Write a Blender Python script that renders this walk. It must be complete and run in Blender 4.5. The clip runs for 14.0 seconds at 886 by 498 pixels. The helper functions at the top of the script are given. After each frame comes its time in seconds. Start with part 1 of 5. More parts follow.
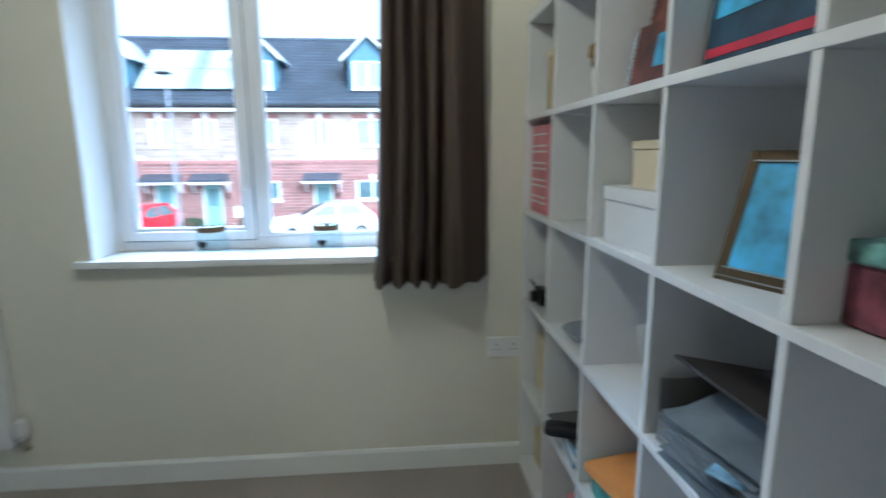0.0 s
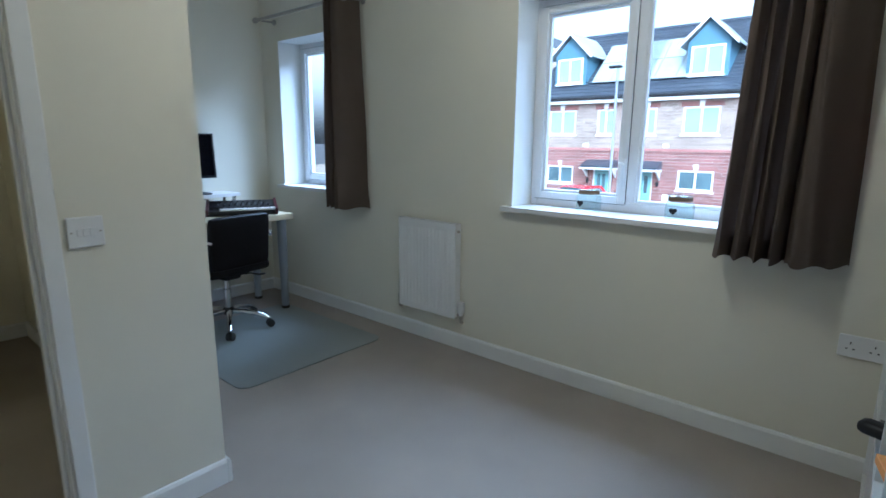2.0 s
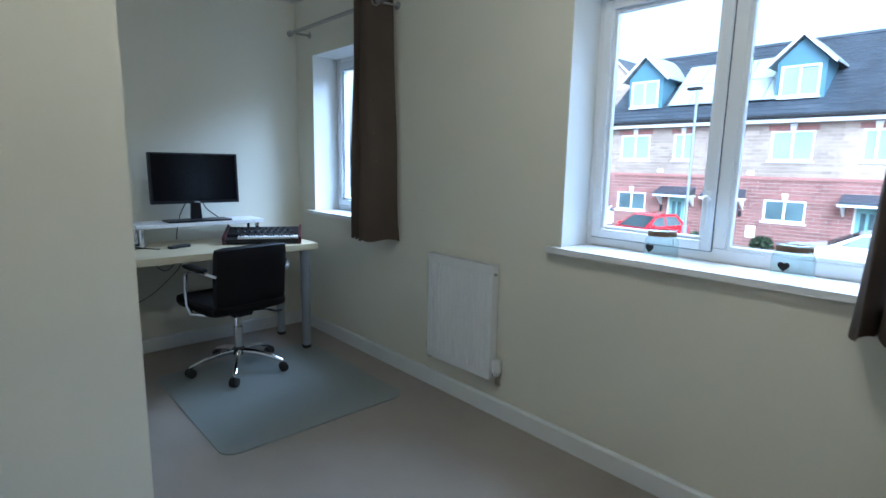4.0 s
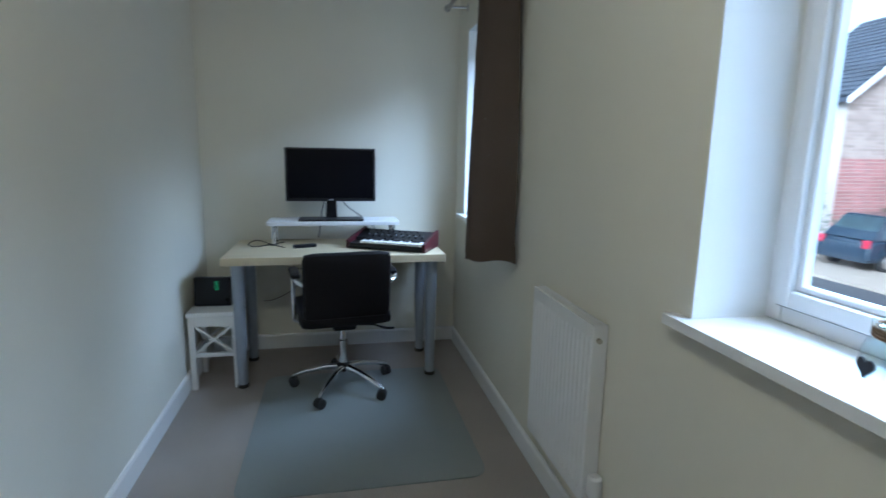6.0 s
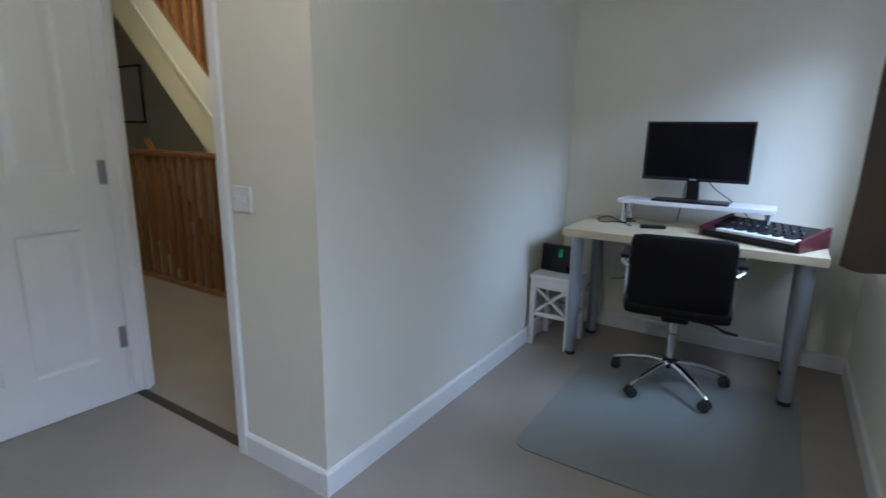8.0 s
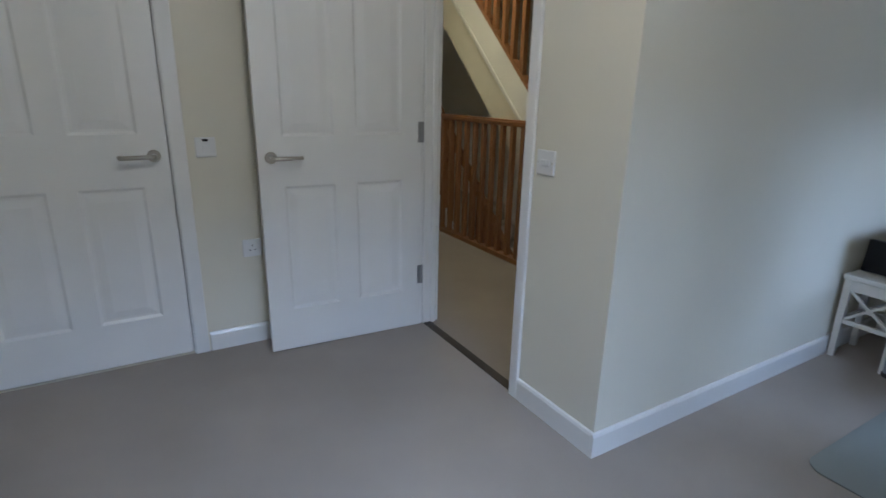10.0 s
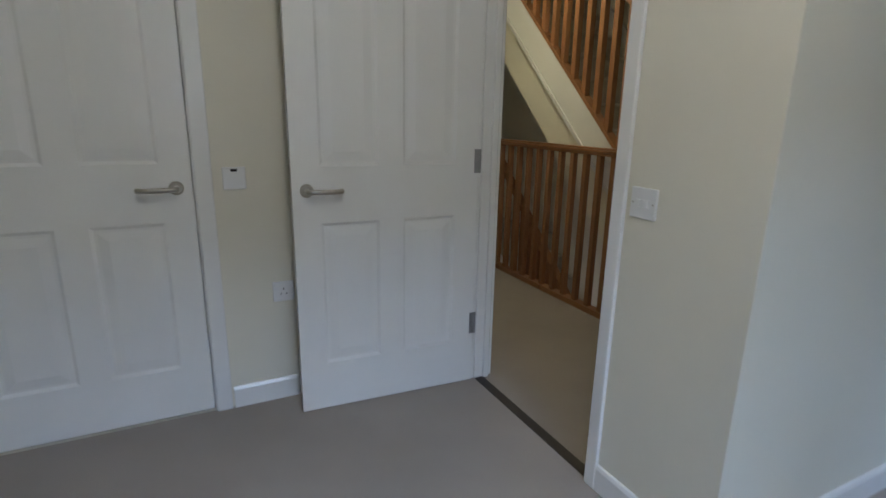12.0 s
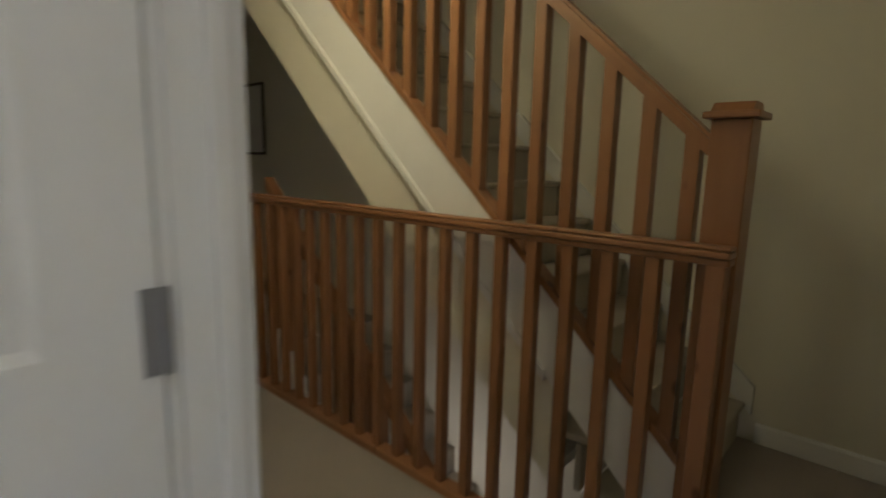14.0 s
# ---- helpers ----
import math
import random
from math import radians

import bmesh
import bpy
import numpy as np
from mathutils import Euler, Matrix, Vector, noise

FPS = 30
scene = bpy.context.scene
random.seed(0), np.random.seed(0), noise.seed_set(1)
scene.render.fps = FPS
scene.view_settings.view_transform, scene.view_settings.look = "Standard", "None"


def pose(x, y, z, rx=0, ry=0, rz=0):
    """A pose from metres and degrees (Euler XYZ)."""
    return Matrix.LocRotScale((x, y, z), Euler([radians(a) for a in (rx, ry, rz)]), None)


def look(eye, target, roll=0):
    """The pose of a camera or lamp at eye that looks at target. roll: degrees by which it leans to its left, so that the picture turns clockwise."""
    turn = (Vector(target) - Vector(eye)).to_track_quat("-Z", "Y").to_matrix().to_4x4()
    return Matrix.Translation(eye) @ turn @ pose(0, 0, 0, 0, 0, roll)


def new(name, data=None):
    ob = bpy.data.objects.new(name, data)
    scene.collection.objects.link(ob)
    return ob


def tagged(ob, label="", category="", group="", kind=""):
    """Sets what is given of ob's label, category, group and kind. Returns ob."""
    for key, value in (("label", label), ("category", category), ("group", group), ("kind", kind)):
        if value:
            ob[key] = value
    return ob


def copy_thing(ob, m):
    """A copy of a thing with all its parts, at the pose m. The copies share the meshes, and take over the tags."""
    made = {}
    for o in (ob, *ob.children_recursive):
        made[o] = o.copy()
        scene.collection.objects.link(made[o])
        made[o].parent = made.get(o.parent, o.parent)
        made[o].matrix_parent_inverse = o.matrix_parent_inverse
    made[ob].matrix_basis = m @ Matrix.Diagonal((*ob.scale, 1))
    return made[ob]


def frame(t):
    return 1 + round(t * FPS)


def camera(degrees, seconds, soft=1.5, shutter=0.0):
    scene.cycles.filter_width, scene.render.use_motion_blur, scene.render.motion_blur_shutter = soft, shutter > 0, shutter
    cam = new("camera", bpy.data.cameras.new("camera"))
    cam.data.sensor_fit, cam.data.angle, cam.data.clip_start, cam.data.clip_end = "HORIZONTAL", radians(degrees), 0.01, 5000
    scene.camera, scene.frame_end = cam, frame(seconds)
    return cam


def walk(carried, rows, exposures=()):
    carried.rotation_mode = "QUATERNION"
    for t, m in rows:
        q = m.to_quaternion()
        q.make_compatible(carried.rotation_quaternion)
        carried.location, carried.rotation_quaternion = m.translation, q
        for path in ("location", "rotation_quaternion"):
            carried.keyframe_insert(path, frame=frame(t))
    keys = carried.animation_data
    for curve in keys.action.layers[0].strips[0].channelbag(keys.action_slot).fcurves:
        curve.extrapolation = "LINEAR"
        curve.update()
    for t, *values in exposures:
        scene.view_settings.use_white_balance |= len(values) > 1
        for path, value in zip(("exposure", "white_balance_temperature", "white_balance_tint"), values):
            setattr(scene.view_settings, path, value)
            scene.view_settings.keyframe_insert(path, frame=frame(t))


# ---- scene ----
cam = camera(80.8, 14.0, shutter=0.4)
PATH = [
    (0, (1.334, 1.058, 1.299), (1.501, 3.018, 0.935), -0.3),
    (0.5, (1.472, 1.012, 1.259), (0.849, 2.887, 0.95), -0.3),
    (1, (1.565, 0.868, 1.3), (0.497, 2.517, 0.927), 0.0),
    (1.5, (1.664, 0.724, 1.269), (0.49, 2.294, 0.876), 0.5),
    (2, (1.74, 0.658, 1.257), (0.474, 2.153, 0.851), 0.5),
    (2.2, (1.768, 0.64, 1.254), (0.47, 2.1, 0.827), 0.7),
    (4.3, (1.453, 1.314, 1.262), (-0.06, 2.585, 0.964), 1.3),
    (4.5, (1.419, 1.42, 1.257), (-0.143, 2.634, 0.961), 1.3),
    (5, (1.305, 1.712, 1.289), (-0.352, 2.795, 1.005), 0.8),
    (5.5, (1.26, 2.006, 1.279), (-0.532, 2.846, 0.993), 0.8),
    (6, (1.203, 2.26, 1.27), (-0.724, 2.661, 0.913), 1.1),
    (6.5, (1.07, 2.467, 1.269), (-0.891, 2.455, 0.872), 1.2),
    (7, (1.007, 2.598, 1.253), (-0.905, 2.184, 0.836), 0.9),
    (7.5, (1.028, 2.66, 1.247), (-0.756, 1.869, 0.813), 1.0),
    (8, (1.105, 2.634, 1.229), (-0.535, 1.578, 0.785), 0.9),
    (8.5, (1.155, 2.594, 1.226), (-0.338, 1.359, 0.731), 1.0),
    (9, (1.211, 2.563, 1.209), (-0.109, 1.147, 0.707), 0.9),
    (9.2, (1.225, 2.554, 1.216), (-0.019, 1.078, 0.696), 1.0),
    (11.3, (1.302, 2.443, 1.228), (0.509, 0.694, 0.667), 1.1),
    (11.5, (1.292, 2.405, 1.226), (0.469, 0.662, 0.69), 1.1),
    (12, (1.165, 2.167, 1.227), (0.295, 0.438, 0.725), 1.1),
    (12.5, (1.0, 1.836, 1.236), (0.134, 0.095, 0.769), 1.3),
    (13, (0.827, 1.435, 1.26), (-0.226, -0.215, 0.852), 1.6),
    (13.5, (0.548, 1.087, 1.236), (-0.692, -0.444, 0.892), 1.4),
    (13.7, (0.432, 0.973, 1.226), (-0.87, -0.507, 0.885), 1.5),
    (14, (0.225, 0.829, 1.228), (-1.231, -0.503, 0.899), 1.3),
]
walk(cam, [(t, look(eye, target, roll)) for t, eye, target, roll in PATH], [(0.0, 0.26, 5000, 9), (2.0, 0.12, 4880, 11), (4.5, 0.14, 4950, 10), (6.5, 0.17, 5050, 13), (7.5, 0.18, 5150, 18), (9.0, 0.18, 5080, 18), (11.5, 0.17, 5180, 17), (13.0, 0.05, 5400, 18), (14.0, 0.32, 5550, 18)])

# world, sun, lights
world = bpy.data.worlds.new("world")
scene.world = world
world.use_nodes = True
wn, wl = world.node_tree.nodes, world.node_tree.links
bg = wn["Background"]
sky = wn.new("ShaderNodeTexSky")
sky.sky_type, sky.sun_disc = "NISHITA", False
sky.sun_elevation, sky.sun_rotation = radians(35), radians(145)
sky.air_density, sky.dust_density, sky.ozone_density = 1.0, 6.0, 1.0
soften = wn.new("ShaderNodeHueSaturation")
soften.inputs["Saturation"].default_value = 0.12
wl.new(sky.outputs[0], soften.inputs["Color"])
wl.new(soften.outputs[0], bg.inputs["Color"])
bg.inputs["Strength"].default_value = 0.43
sun = new("sun", bpy.data.lights.new("sun", "SUN"))
sun.data.energy, sun.data.angle, sun.data.color = 0.7, radians(20), (1.0, 0.97, 0.93)
sun.matrix_world = look((18, -26, 22), (0, 0, 0))
bulb = new("landing_bulb", bpy.data.lights.new("landing_bulb", "POINT"))
bulb.data.energy, bulb.data.shadow_soft_size, bulb.data.color = 12.0, 0.06, (1.0, 0.83, 0.42)
bulb.location = (-0.62, -0.6, 2.3)
# Unseen fill lamp added low in the stairwell, standing in for daylight from downstairs.
well = new("lower_hall_bulb", bpy.data.lights.new("lower_hall_bulb", "POINT"))
well.data.energy, well.data.shadow_soft_size, well.data.color = 3.2, 0.12, (1.0, 0.88, 0.68)
well.location = (-1.72, -1.3, -0.8)
lamp = new("room_bulb", bpy.data.lights.new("room_bulb", "POINT"))
lamp.data.energy, lamp.data.shadow_soft_size, lamp.data.color = 20.0, 0.10, (1.0, 0.88, 0.60)
lamp.location = (0.9, 1.95, 2.3)
# Area lamp added out of view above the windows to boost the sky's light indoors.
area = new("sky_over_windows", bpy.data.lights.new("sky_over_windows", "AREA"))
area.data.shape, area.data.size, area.data.size_y, area.data.energy, area.data.color = "RECTANGLE", 5.5, 3.2, 1120.0, (0.71, 0.86, 1.0)
area.matrix_world = look((-0.3, 5.6, 4.25), (-0.3, 2.6, 1.3))


# materials
def material(name, rgb, rough=0.5, metal=0.0, grain=0.0, scale=300.0, stain=0.0, stain_scale=2.0, bump=0.0, stretch=(1, 1, 1), spec=0.5, island=0.0, coat=0.0):
    """A surface with fine grain, broad variation and relief, in metres."""
    m = bpy.data.materials.new(name)
    m.use_nodes = True
    n, l = m.node_tree.nodes, m.node_tree.links
    p = n["Principled BSDF"]
    p.inputs["Roughness"].default_value = rough
    p.inputs["Metallic"].default_value = metal
    p.inputs["Specular IOR Level"].default_value = spec
    p.inputs["Coat Weight"].default_value = coat
    tc = n.new("ShaderNodeTexCoord")
    mp = n.new("ShaderNodeMapping")
    mp.inputs["Scale"].default_value = stretch
    l.new(tc.outputs["Object"], mp.inputs["Vector"])
    fine = n.new("ShaderNodeTexNoise")
    fine.inputs["Scale"].default_value, fine.inputs["Detail"].default_value = scale, 3
    broad = n.new("ShaderNodeTexNoise")
    broad.inputs["Scale"].default_value, broad.inputs["Detail"].default_value = stain_scale, 4
    l.new(mp.outputs[0], fine.inputs["Vector"])
    l.new(mp.outputs[0], broad.inputs["Vector"])
    hsv = n.new("ShaderNodeHueSaturation")
    hsv.inputs["Color"].default_value = (*rgb, 1)
    a = n.new("ShaderNodeMapRange")
    a.inputs["To Min"].default_value, a.inputs["To Max"].default_value = 1 - grain, 1 + grain
    l.new(fine.outputs["Fac"], a.inputs["Value"])
    b = n.new("ShaderNodeMapRange")
    b.inputs["From Min"].default_value, b.inputs["From Max"].default_value = 0.3, 0.7
    b.inputs["To Min"].default_value, b.inputs["To Max"].default_value = 1 - stain, 1 + stain
    l.new(broad.outputs["Fac"], b.inputs["Value"])
    mul = n.new("ShaderNodeMath")
    mul.operation = "MULTIPLY"
    l.new(a.outputs[0], mul.inputs[0])
    l.new(b.outputs[0], mul.inputs[1])
    value = mul.outputs[0]
    if island:
        info = n.new("ShaderNodeObjectInfo")
        geo = n.new("ShaderNodeNewGeometry")
        add = n.new("ShaderNodeMath")
        add.operation = "ADD"
        l.new(info.outputs["Random"], add.inputs[0])
        l.new(geo.outputs["Random Per Island"], add.inputs[1])
        c = n.new("ShaderNodeMapRange")
        c.inputs["From Max"].default_value = 2.0
        c.inputs["To Min"].default_value, c.inputs["To Max"].default_value = 1 - island, 1 + island
        l.new(add.outputs[0], c.inputs["Value"])
        mul2 = n.new("ShaderNodeMath")
        mul2.operation = "MULTIPLY"
        l.new(value, mul2.inputs[0])
        l.new(c.outputs[0], mul2.inputs[1])
        value = mul2.outputs[0]
    l.new(value, hsv.inputs["Value"])
    l.new(hsv.outputs[0], p.inputs["Base Color"])
    if bump:
        bp = n.new("ShaderNodeBump")
        bp.inputs["Strength"].default_value, bp.inputs["Distance"].default_value = 1.0, bump
        l.new(fine.outputs["Fac"], bp.inputs["Height"])
        l.new(bp.outputs[0], p.inputs["Normal"])
    return m


def glow(name, rgb, strength):
    m = material(name, rgb)
    p = m.node_tree.nodes["Principled BSDF"]
    p.inputs["Emission Color"].default_value = (*rgb, 1)
    p.inputs["Emission Strength"].default_value = strength
    return m


def pine(name, rgb):
    """Knotty pine with streaks along z."""
    m = material(name, rgb, rough=0.38, grain=0.12, scale=60, stain=0.16, stain_scale=4, stretch=(1, 1, 0.12), bump=0.0003, island=0.14, coat=0.15)
    n, l = m.node_tree.nodes, m.node_tree.links
    p = n["Principled BSDF"]
    hsv = p.inputs["Base Color"].links[0].from_socket
    tc = n.new("ShaderNodeTexCoord")
    mp = n.new("ShaderNodeMapping")
    mp.inputs["Scale"].default_value = (1, 1, 0.55)
    v = n.new("ShaderNodeTexVoronoi")
    v.inputs["Scale"].default_value = 9
    l.new(tc.outputs["Object"], mp.inputs["Vector"])
    l.new(mp.outputs[0], v.inputs["Vector"])
    r = n.new("ShaderNodeMapRange")
    r.inputs["From Min"].default_value, r.inputs["From Max"].default_value = 0.07, 0.14
    r.inputs["To Min"].default_value, r.inputs["To Max"].default_value = 0.25, 1.0
    l.new(v.outputs["Distance"], r.inputs["Value"])
    mix = n.new("ShaderNodeMix")
    mix.data_type = "RGBA"
    mix.inputs["A"].default_value = (rgb[0] * 0.25, rgb[1] * 0.16, rgb[2] * 0.1, 1)
    l.new(r.outputs[0], mix.inputs["Factor"])
    l.new(hsv, mix.inputs["B"])
    l.new(mix.outputs["Result"], p.inputs["Base Color"])
    return m


def thin_glass(name, tint, low, high):
    """Clear thin glass, glossier where seen edge on."""
    m = bpy.data.materials.new(name)
    m.use_nodes = True
    n, l = m.node_tree.nodes, m.node_tree.links
    n.remove(n["Principled BSDF"])
    t, g, x, f, r = n.new("ShaderNodeBsdfTransparent"), n.new("ShaderNodeBsdfGlossy"), n.new("ShaderNodeMixShader"), n.new("ShaderNodeLayerWeight"), n.new("ShaderNodeMapRange")
    t.inputs["Color"].default_value = (*tint, 1)
    g.inputs["Roughness"].default_value = 0.02
    f.inputs["Blend"].default_value = 0.35
    r.inputs["From Min"].default_value = 0.3
    r.inputs["To Min"].default_value, r.inputs["To Max"].default_value = low, high
    l.new(f.outputs["Facing"], r.inputs["Value"])
    l.new(r.outputs[0], x.inputs[0])
    l.new(t.outputs[0], x.inputs[1])
    l.new(g.outputs[0], x.inputs[2])
    l.new(x.outputs[0], n["Material Output"].inputs["Surface"])
    return m


GLASS = thin_glass("window_glass", (0.93, 0.985, 0.99), 0.02, 0.15)
PAINT = material("cream_wall_paint", (0.72, 0.69, 0.59), rough=0.75, grain=0.02, scale=260, stain=0.03, stain_scale=1.3, bump=0.0004, spec=0.3)
CEILING = material("white_ceiling_paint", (0.8, 0.79, 0.76), rough=0.85, grain=0.02, scale=200, stain=0.02, bump=0.0004)
GLOSS = material("white_gloss_paint", (0.78, 0.78, 0.77), rough=0.22, grain=0.01, scale=90, stain=0.03, stain_scale=3, bump=0.00015)
REVEAL = material("white_reveal_paint", (0.8, 0.8, 0.78), rough=0.6, grain=0.02, scale=200, stain=0.02, bump=0.0003)
UPVC = material("white_upvc", (0.78, 0.79, 0.81), rough=0.3, grain=0.01, stain=0.03)
GASKET = material("grey_gasket", (0.08, 0.09, 0.1), rough=0.6)
CARPET = material("beige_carpet", (0.36, 0.322, 0.29), rough=0.95, grain=0.28, scale=420, stain=0.07, stain_scale=2.2, bump=0.003, spec=0.1)
STAIR_CARPET = material("stair_carpet", (0.46, 0.42, 0.35), rough=0.95, grain=0.25, scale=380, stain=0.08, stain_scale=5, bump=0.003, spec=0.1)
MELAMINE = material("white_melamine", (0.74, 0.74, 0.75), rough=0.35, grain=0.01, stain=0.02)
METAL = material("satin_steel", (0.45, 0.42, 0.37), rough=0.28, metal=1.0, grain=0.05, scale=500, stain=0.05)
HINGE = material("dull_steel", (0.32, 0.32, 0.33), rough=0.45, metal=0.7, grain=0.05)
CHROME = material("chrome", (0.8, 0.8, 0.82), rough=0.08, metal=1.0, stain=0.03)
DARK = material("dark_strip", (0.035, 0.028, 0.024), rough=0.5, grain=0.1)
PINE = pine("varnished_pine", (0.275, 0.13, 0.052))
GREY = material("grey_powder_coat", (0.33, 0.36, 0.41), rough=0.4, metal=0.4, grain=0.03)
BLACK = material("black_plastic", (0.008, 0.008, 0.010), rough=0.38, grain=0.1, scale=600, bump=0.0001, spec=0.3)


# mesh helpers
def link_mesh(name, bm, mat, smooth=False):
    me = bpy.data.meshes.new(name)
    bmesh.ops.recalc_face_normals(bm, faces=bm.faces[:])
    bm.to_mesh(me)
    bm.free()
    me.materials.append(mat)
    if smooth:
        me.shade_smooth()
        me.set_sharp_from_angle(angle=radians(35))
    return me


def part(name, bm, mat, parent=None, label="", kind="", smooth=False, at=None):
    """One mesh object, top-level or under a thing or part."""
    ob = new(name, link_mesh(name, bm, mat, smooth))
    if parent:
        ob.parent = parent
    if at is not None:
        ob.matrix_basis = at
    return tagged(ob, label, "", "", kind)


def thing(name, label, category, at, group=""):
    """An Empty at a thing's base."""
    ob = new(name)
    ob.empty_display_size = 0.1
    ob.matrix_basis = at
    return tagged(ob, label, category, group)


def block(bm, x0, x1, y0, y1, z0, z1, bevel=0.0, seg=1, m=None):
    """A box, its edges rounded by bevel."""
    r = bmesh.ops.create_cube(bm, size=1)
    c = Matrix.Translation(((x0 + x1) / 2, (y0 + y1) / 2, (z0 + z1) / 2)) @ Matrix.Diagonal((abs(x1 - x0), abs(y1 - y0), abs(z1 - z0), 1))
    bmesh.ops.transform(bm, matrix=c, verts=r["verts"])
    if bevel:
        edges = list({e for v in r["verts"] for e in v.link_edges})
        out = bmesh.ops.bevel(bm, geom=edges, offset=bevel, segments=seg, affect="EDGES", profile=0.5)
        verts = list({v for f in out["faces"] for v in f.verts} | {v for v in r["verts"] if v.is_valid})
    else:
        verts = r["verts"]
    if m is not None:
        bmesh.ops.transform(bm, matrix=m, verts=verts)
    return bm


def box(*a, **k):
    return block(bmesh.new(), *a, **k)


def boxes(rows, **k):
    bm = bmesh.new()
    for r in rows:
        block(bm, *r, **k)
    return bm


def rod(bm, path, radii, seg=12, flat=1.0, caps=True):
    """A tube along a path of points, with a radius at each."""
    path = [Vector(p) for p in path]
    if not hasattr(radii, "__len__"):
        radii = [radii] * len(path)
    rings = []
    side = None
    for i, p in enumerate(path):
        d = (path[min(i + 1, len(path) - 1)] - path[max(i - 1, 0)]).normalized()
        if side is None:
            side = d.orthogonal().normalized()
            if abs(d.z) > 0.9:
                side = Vector((1, 0, 0))
        side = (side - side.dot(d) * d).normalized()
        up = d.cross(side)
        rings.append([bm.verts.new(p + radii[i] * (math.cos(2 * math.pi * k / seg) * side + flat * math.sin(2 * math.pi * k / seg) * up)) for k in range(seg)])
    for a, b in zip(rings, rings[1:]):
        for k in range(seg):
            bm.faces.new((a[k], a[(k + 1) % seg], b[(k + 1) % seg], b[k]))
    if caps:
        bm.faces.new(rings[0][::-1])
        bm.faces.new(rings[-1])
    return bm


def tube(path, radii, **k):
    return rod(bmesh.new(), path, radii, **k)


def prism(points, depth, axis="y", bm=None):
    """An outline of (a, b) pairs pushed through depth=(from, to) along an axis."""
    bm = bm or bmesh.new()
    put = {"y": lambda a, b, c: (a, c, b), "x": lambda a, b, c: (c, a, b), "z": lambda a, b, c: (a, b, c)}[axis]
    lo = [bm.verts.new(put(a, b, depth[0])) for a, b in points]
    hi = [bm.verts.new(put(a, b, depth[1])) for a, b in points]
    n = len(points)
    for k in range(n):
        bm.faces.new((lo[k], lo[(k + 1) % n], hi[(k + 1) % n], hi[k]))
    bm.faces.new(lo[::-1])
    bm.faces.new(hi)
    return bm


# plan
X_WEST, X_EAST, Y_SOUTH, Y_NORTH, CEIL = -2.2, 2.15, 0.0, 3.05, 2.38
Y_ALC, Y_HALL = 1.467, 1.367
DOOR_S, DOOR_N, DOOR_H = 0.215, 1.0, 1.985
WALL = 0.30
WIN1 = (0.200, 1.386, 0.910, 1.99)
WIN2 = (-1.96, -1.06, 0.902, 1.995)
Y_FRAME = Y_NORTH + 0.195
GROUND = -2.6


def structure(name, bm, mat, label=""):
    return part(name, bm, mat, None, label, "structure")


def holed_wall(x0, x1, y0, y1, z0, z1, holes):
    """A wall along x with openings (x0, x1, z0, z1)."""
    rows, at = [], x0
    for a, b, c, d in sorted(holes):
        rows.append((at, a, y0, y1, z0, z1))
        rows.append((a, b, y0, y1, z0, c))
        rows.append((a, b, y0, y1, d, z1))
        at = b
    rows.append((at, x1, y0, y1, z0, z1))
    return boxes([r for r in rows if r[5] - r[4] > 1e-4])


structure("wall_north", holed_wall(X_WEST - 0.1, X_EAST + 0.1, Y_NORTH, Y_NORTH + WALL, -0.3, CEIL + 0.25, [WIN1, WIN2]), PAINT, "cream painted plaster wall with two window openings")
X_HALL = -2.38
structure("wall_west", box(X_WEST - 0.1, X_WEST, Y_ALC, Y_NORTH, -0.3, CEIL + 0.25), PAINT, "cream painted plaster wall")
structure("wall_west_hall", box(X_HALL - 0.1, X_HALL, -4.8, Y_HALL, -2.7, 5.0), PAINT, "cream painted plaster wall")
structure("wall_east", box(X_EAST, X_EAST + 0.1, -0.1, Y_NORTH, -0.3, CEIL + 0.25), PAINT, "cream painted plaster wall")
CUP = (1.13, 1.93, 0.0, 1.985)
structure("wall_south", holed_wall(0.0, X_EAST, -0.1, 0.0, -0.3, CEIL + 0.25, [(CUP[0] - 0.03, CUP[1] + 0.03, 0.0, CUP[3] + 0.03)]), PAINT, "cream painted plaster wall")
# Unseen box added behind the cupboard door, so no light leaks under it.
structure("wall_cupboard", boxes([(0.9, X_EAST + 0.1, -0.8, -0.7, -0.3, 2.4), (0.8, 0.9, -0.7, -0.1, -0.3, 2.4), (X_EAST, X_EAST + 0.1, -0.7, -0.1, -0.3, 2.4), (0.9, X_EAST, -0.7, -0.1, -0.1, -0.001), (0.9, X_EAST, -0.7, -0.1, 2.3, 2.4)]), PAINT)
structure("wall_alcove", box(X_HALL - 0.1, -0.076, Y_HALL, Y_ALC, -0.3, 5.0), PAINT, "cream painted plaster wall")
structure("wall_doorway", boxes([(-0.076, 0, -0.1, DOOR_S - 0.03, -0.3, CEIL + 0.25), (-0.076, 0, DOOR_N + 0.03, Y_ALC, -0.3, CEIL + 0.25), (-0.076, 0, DOOR_S - 0.03, DOOR_N + 0.03, DOOR_H + 0.03, CEIL + 0.25)]), PAINT, "cream painted plaster wall with a doorway")
structure("wall_hall_east", box(-0.076, 0, -4.8, -0.1, -0.3, CEIL + 0.25), PAINT, "cream painted plaster wall")
structure("wall_hall_south", box(X_HALL, -0.1, -4.9, -4.8, -2.7, 5.0), PAINT, "cream painted plaster wall")
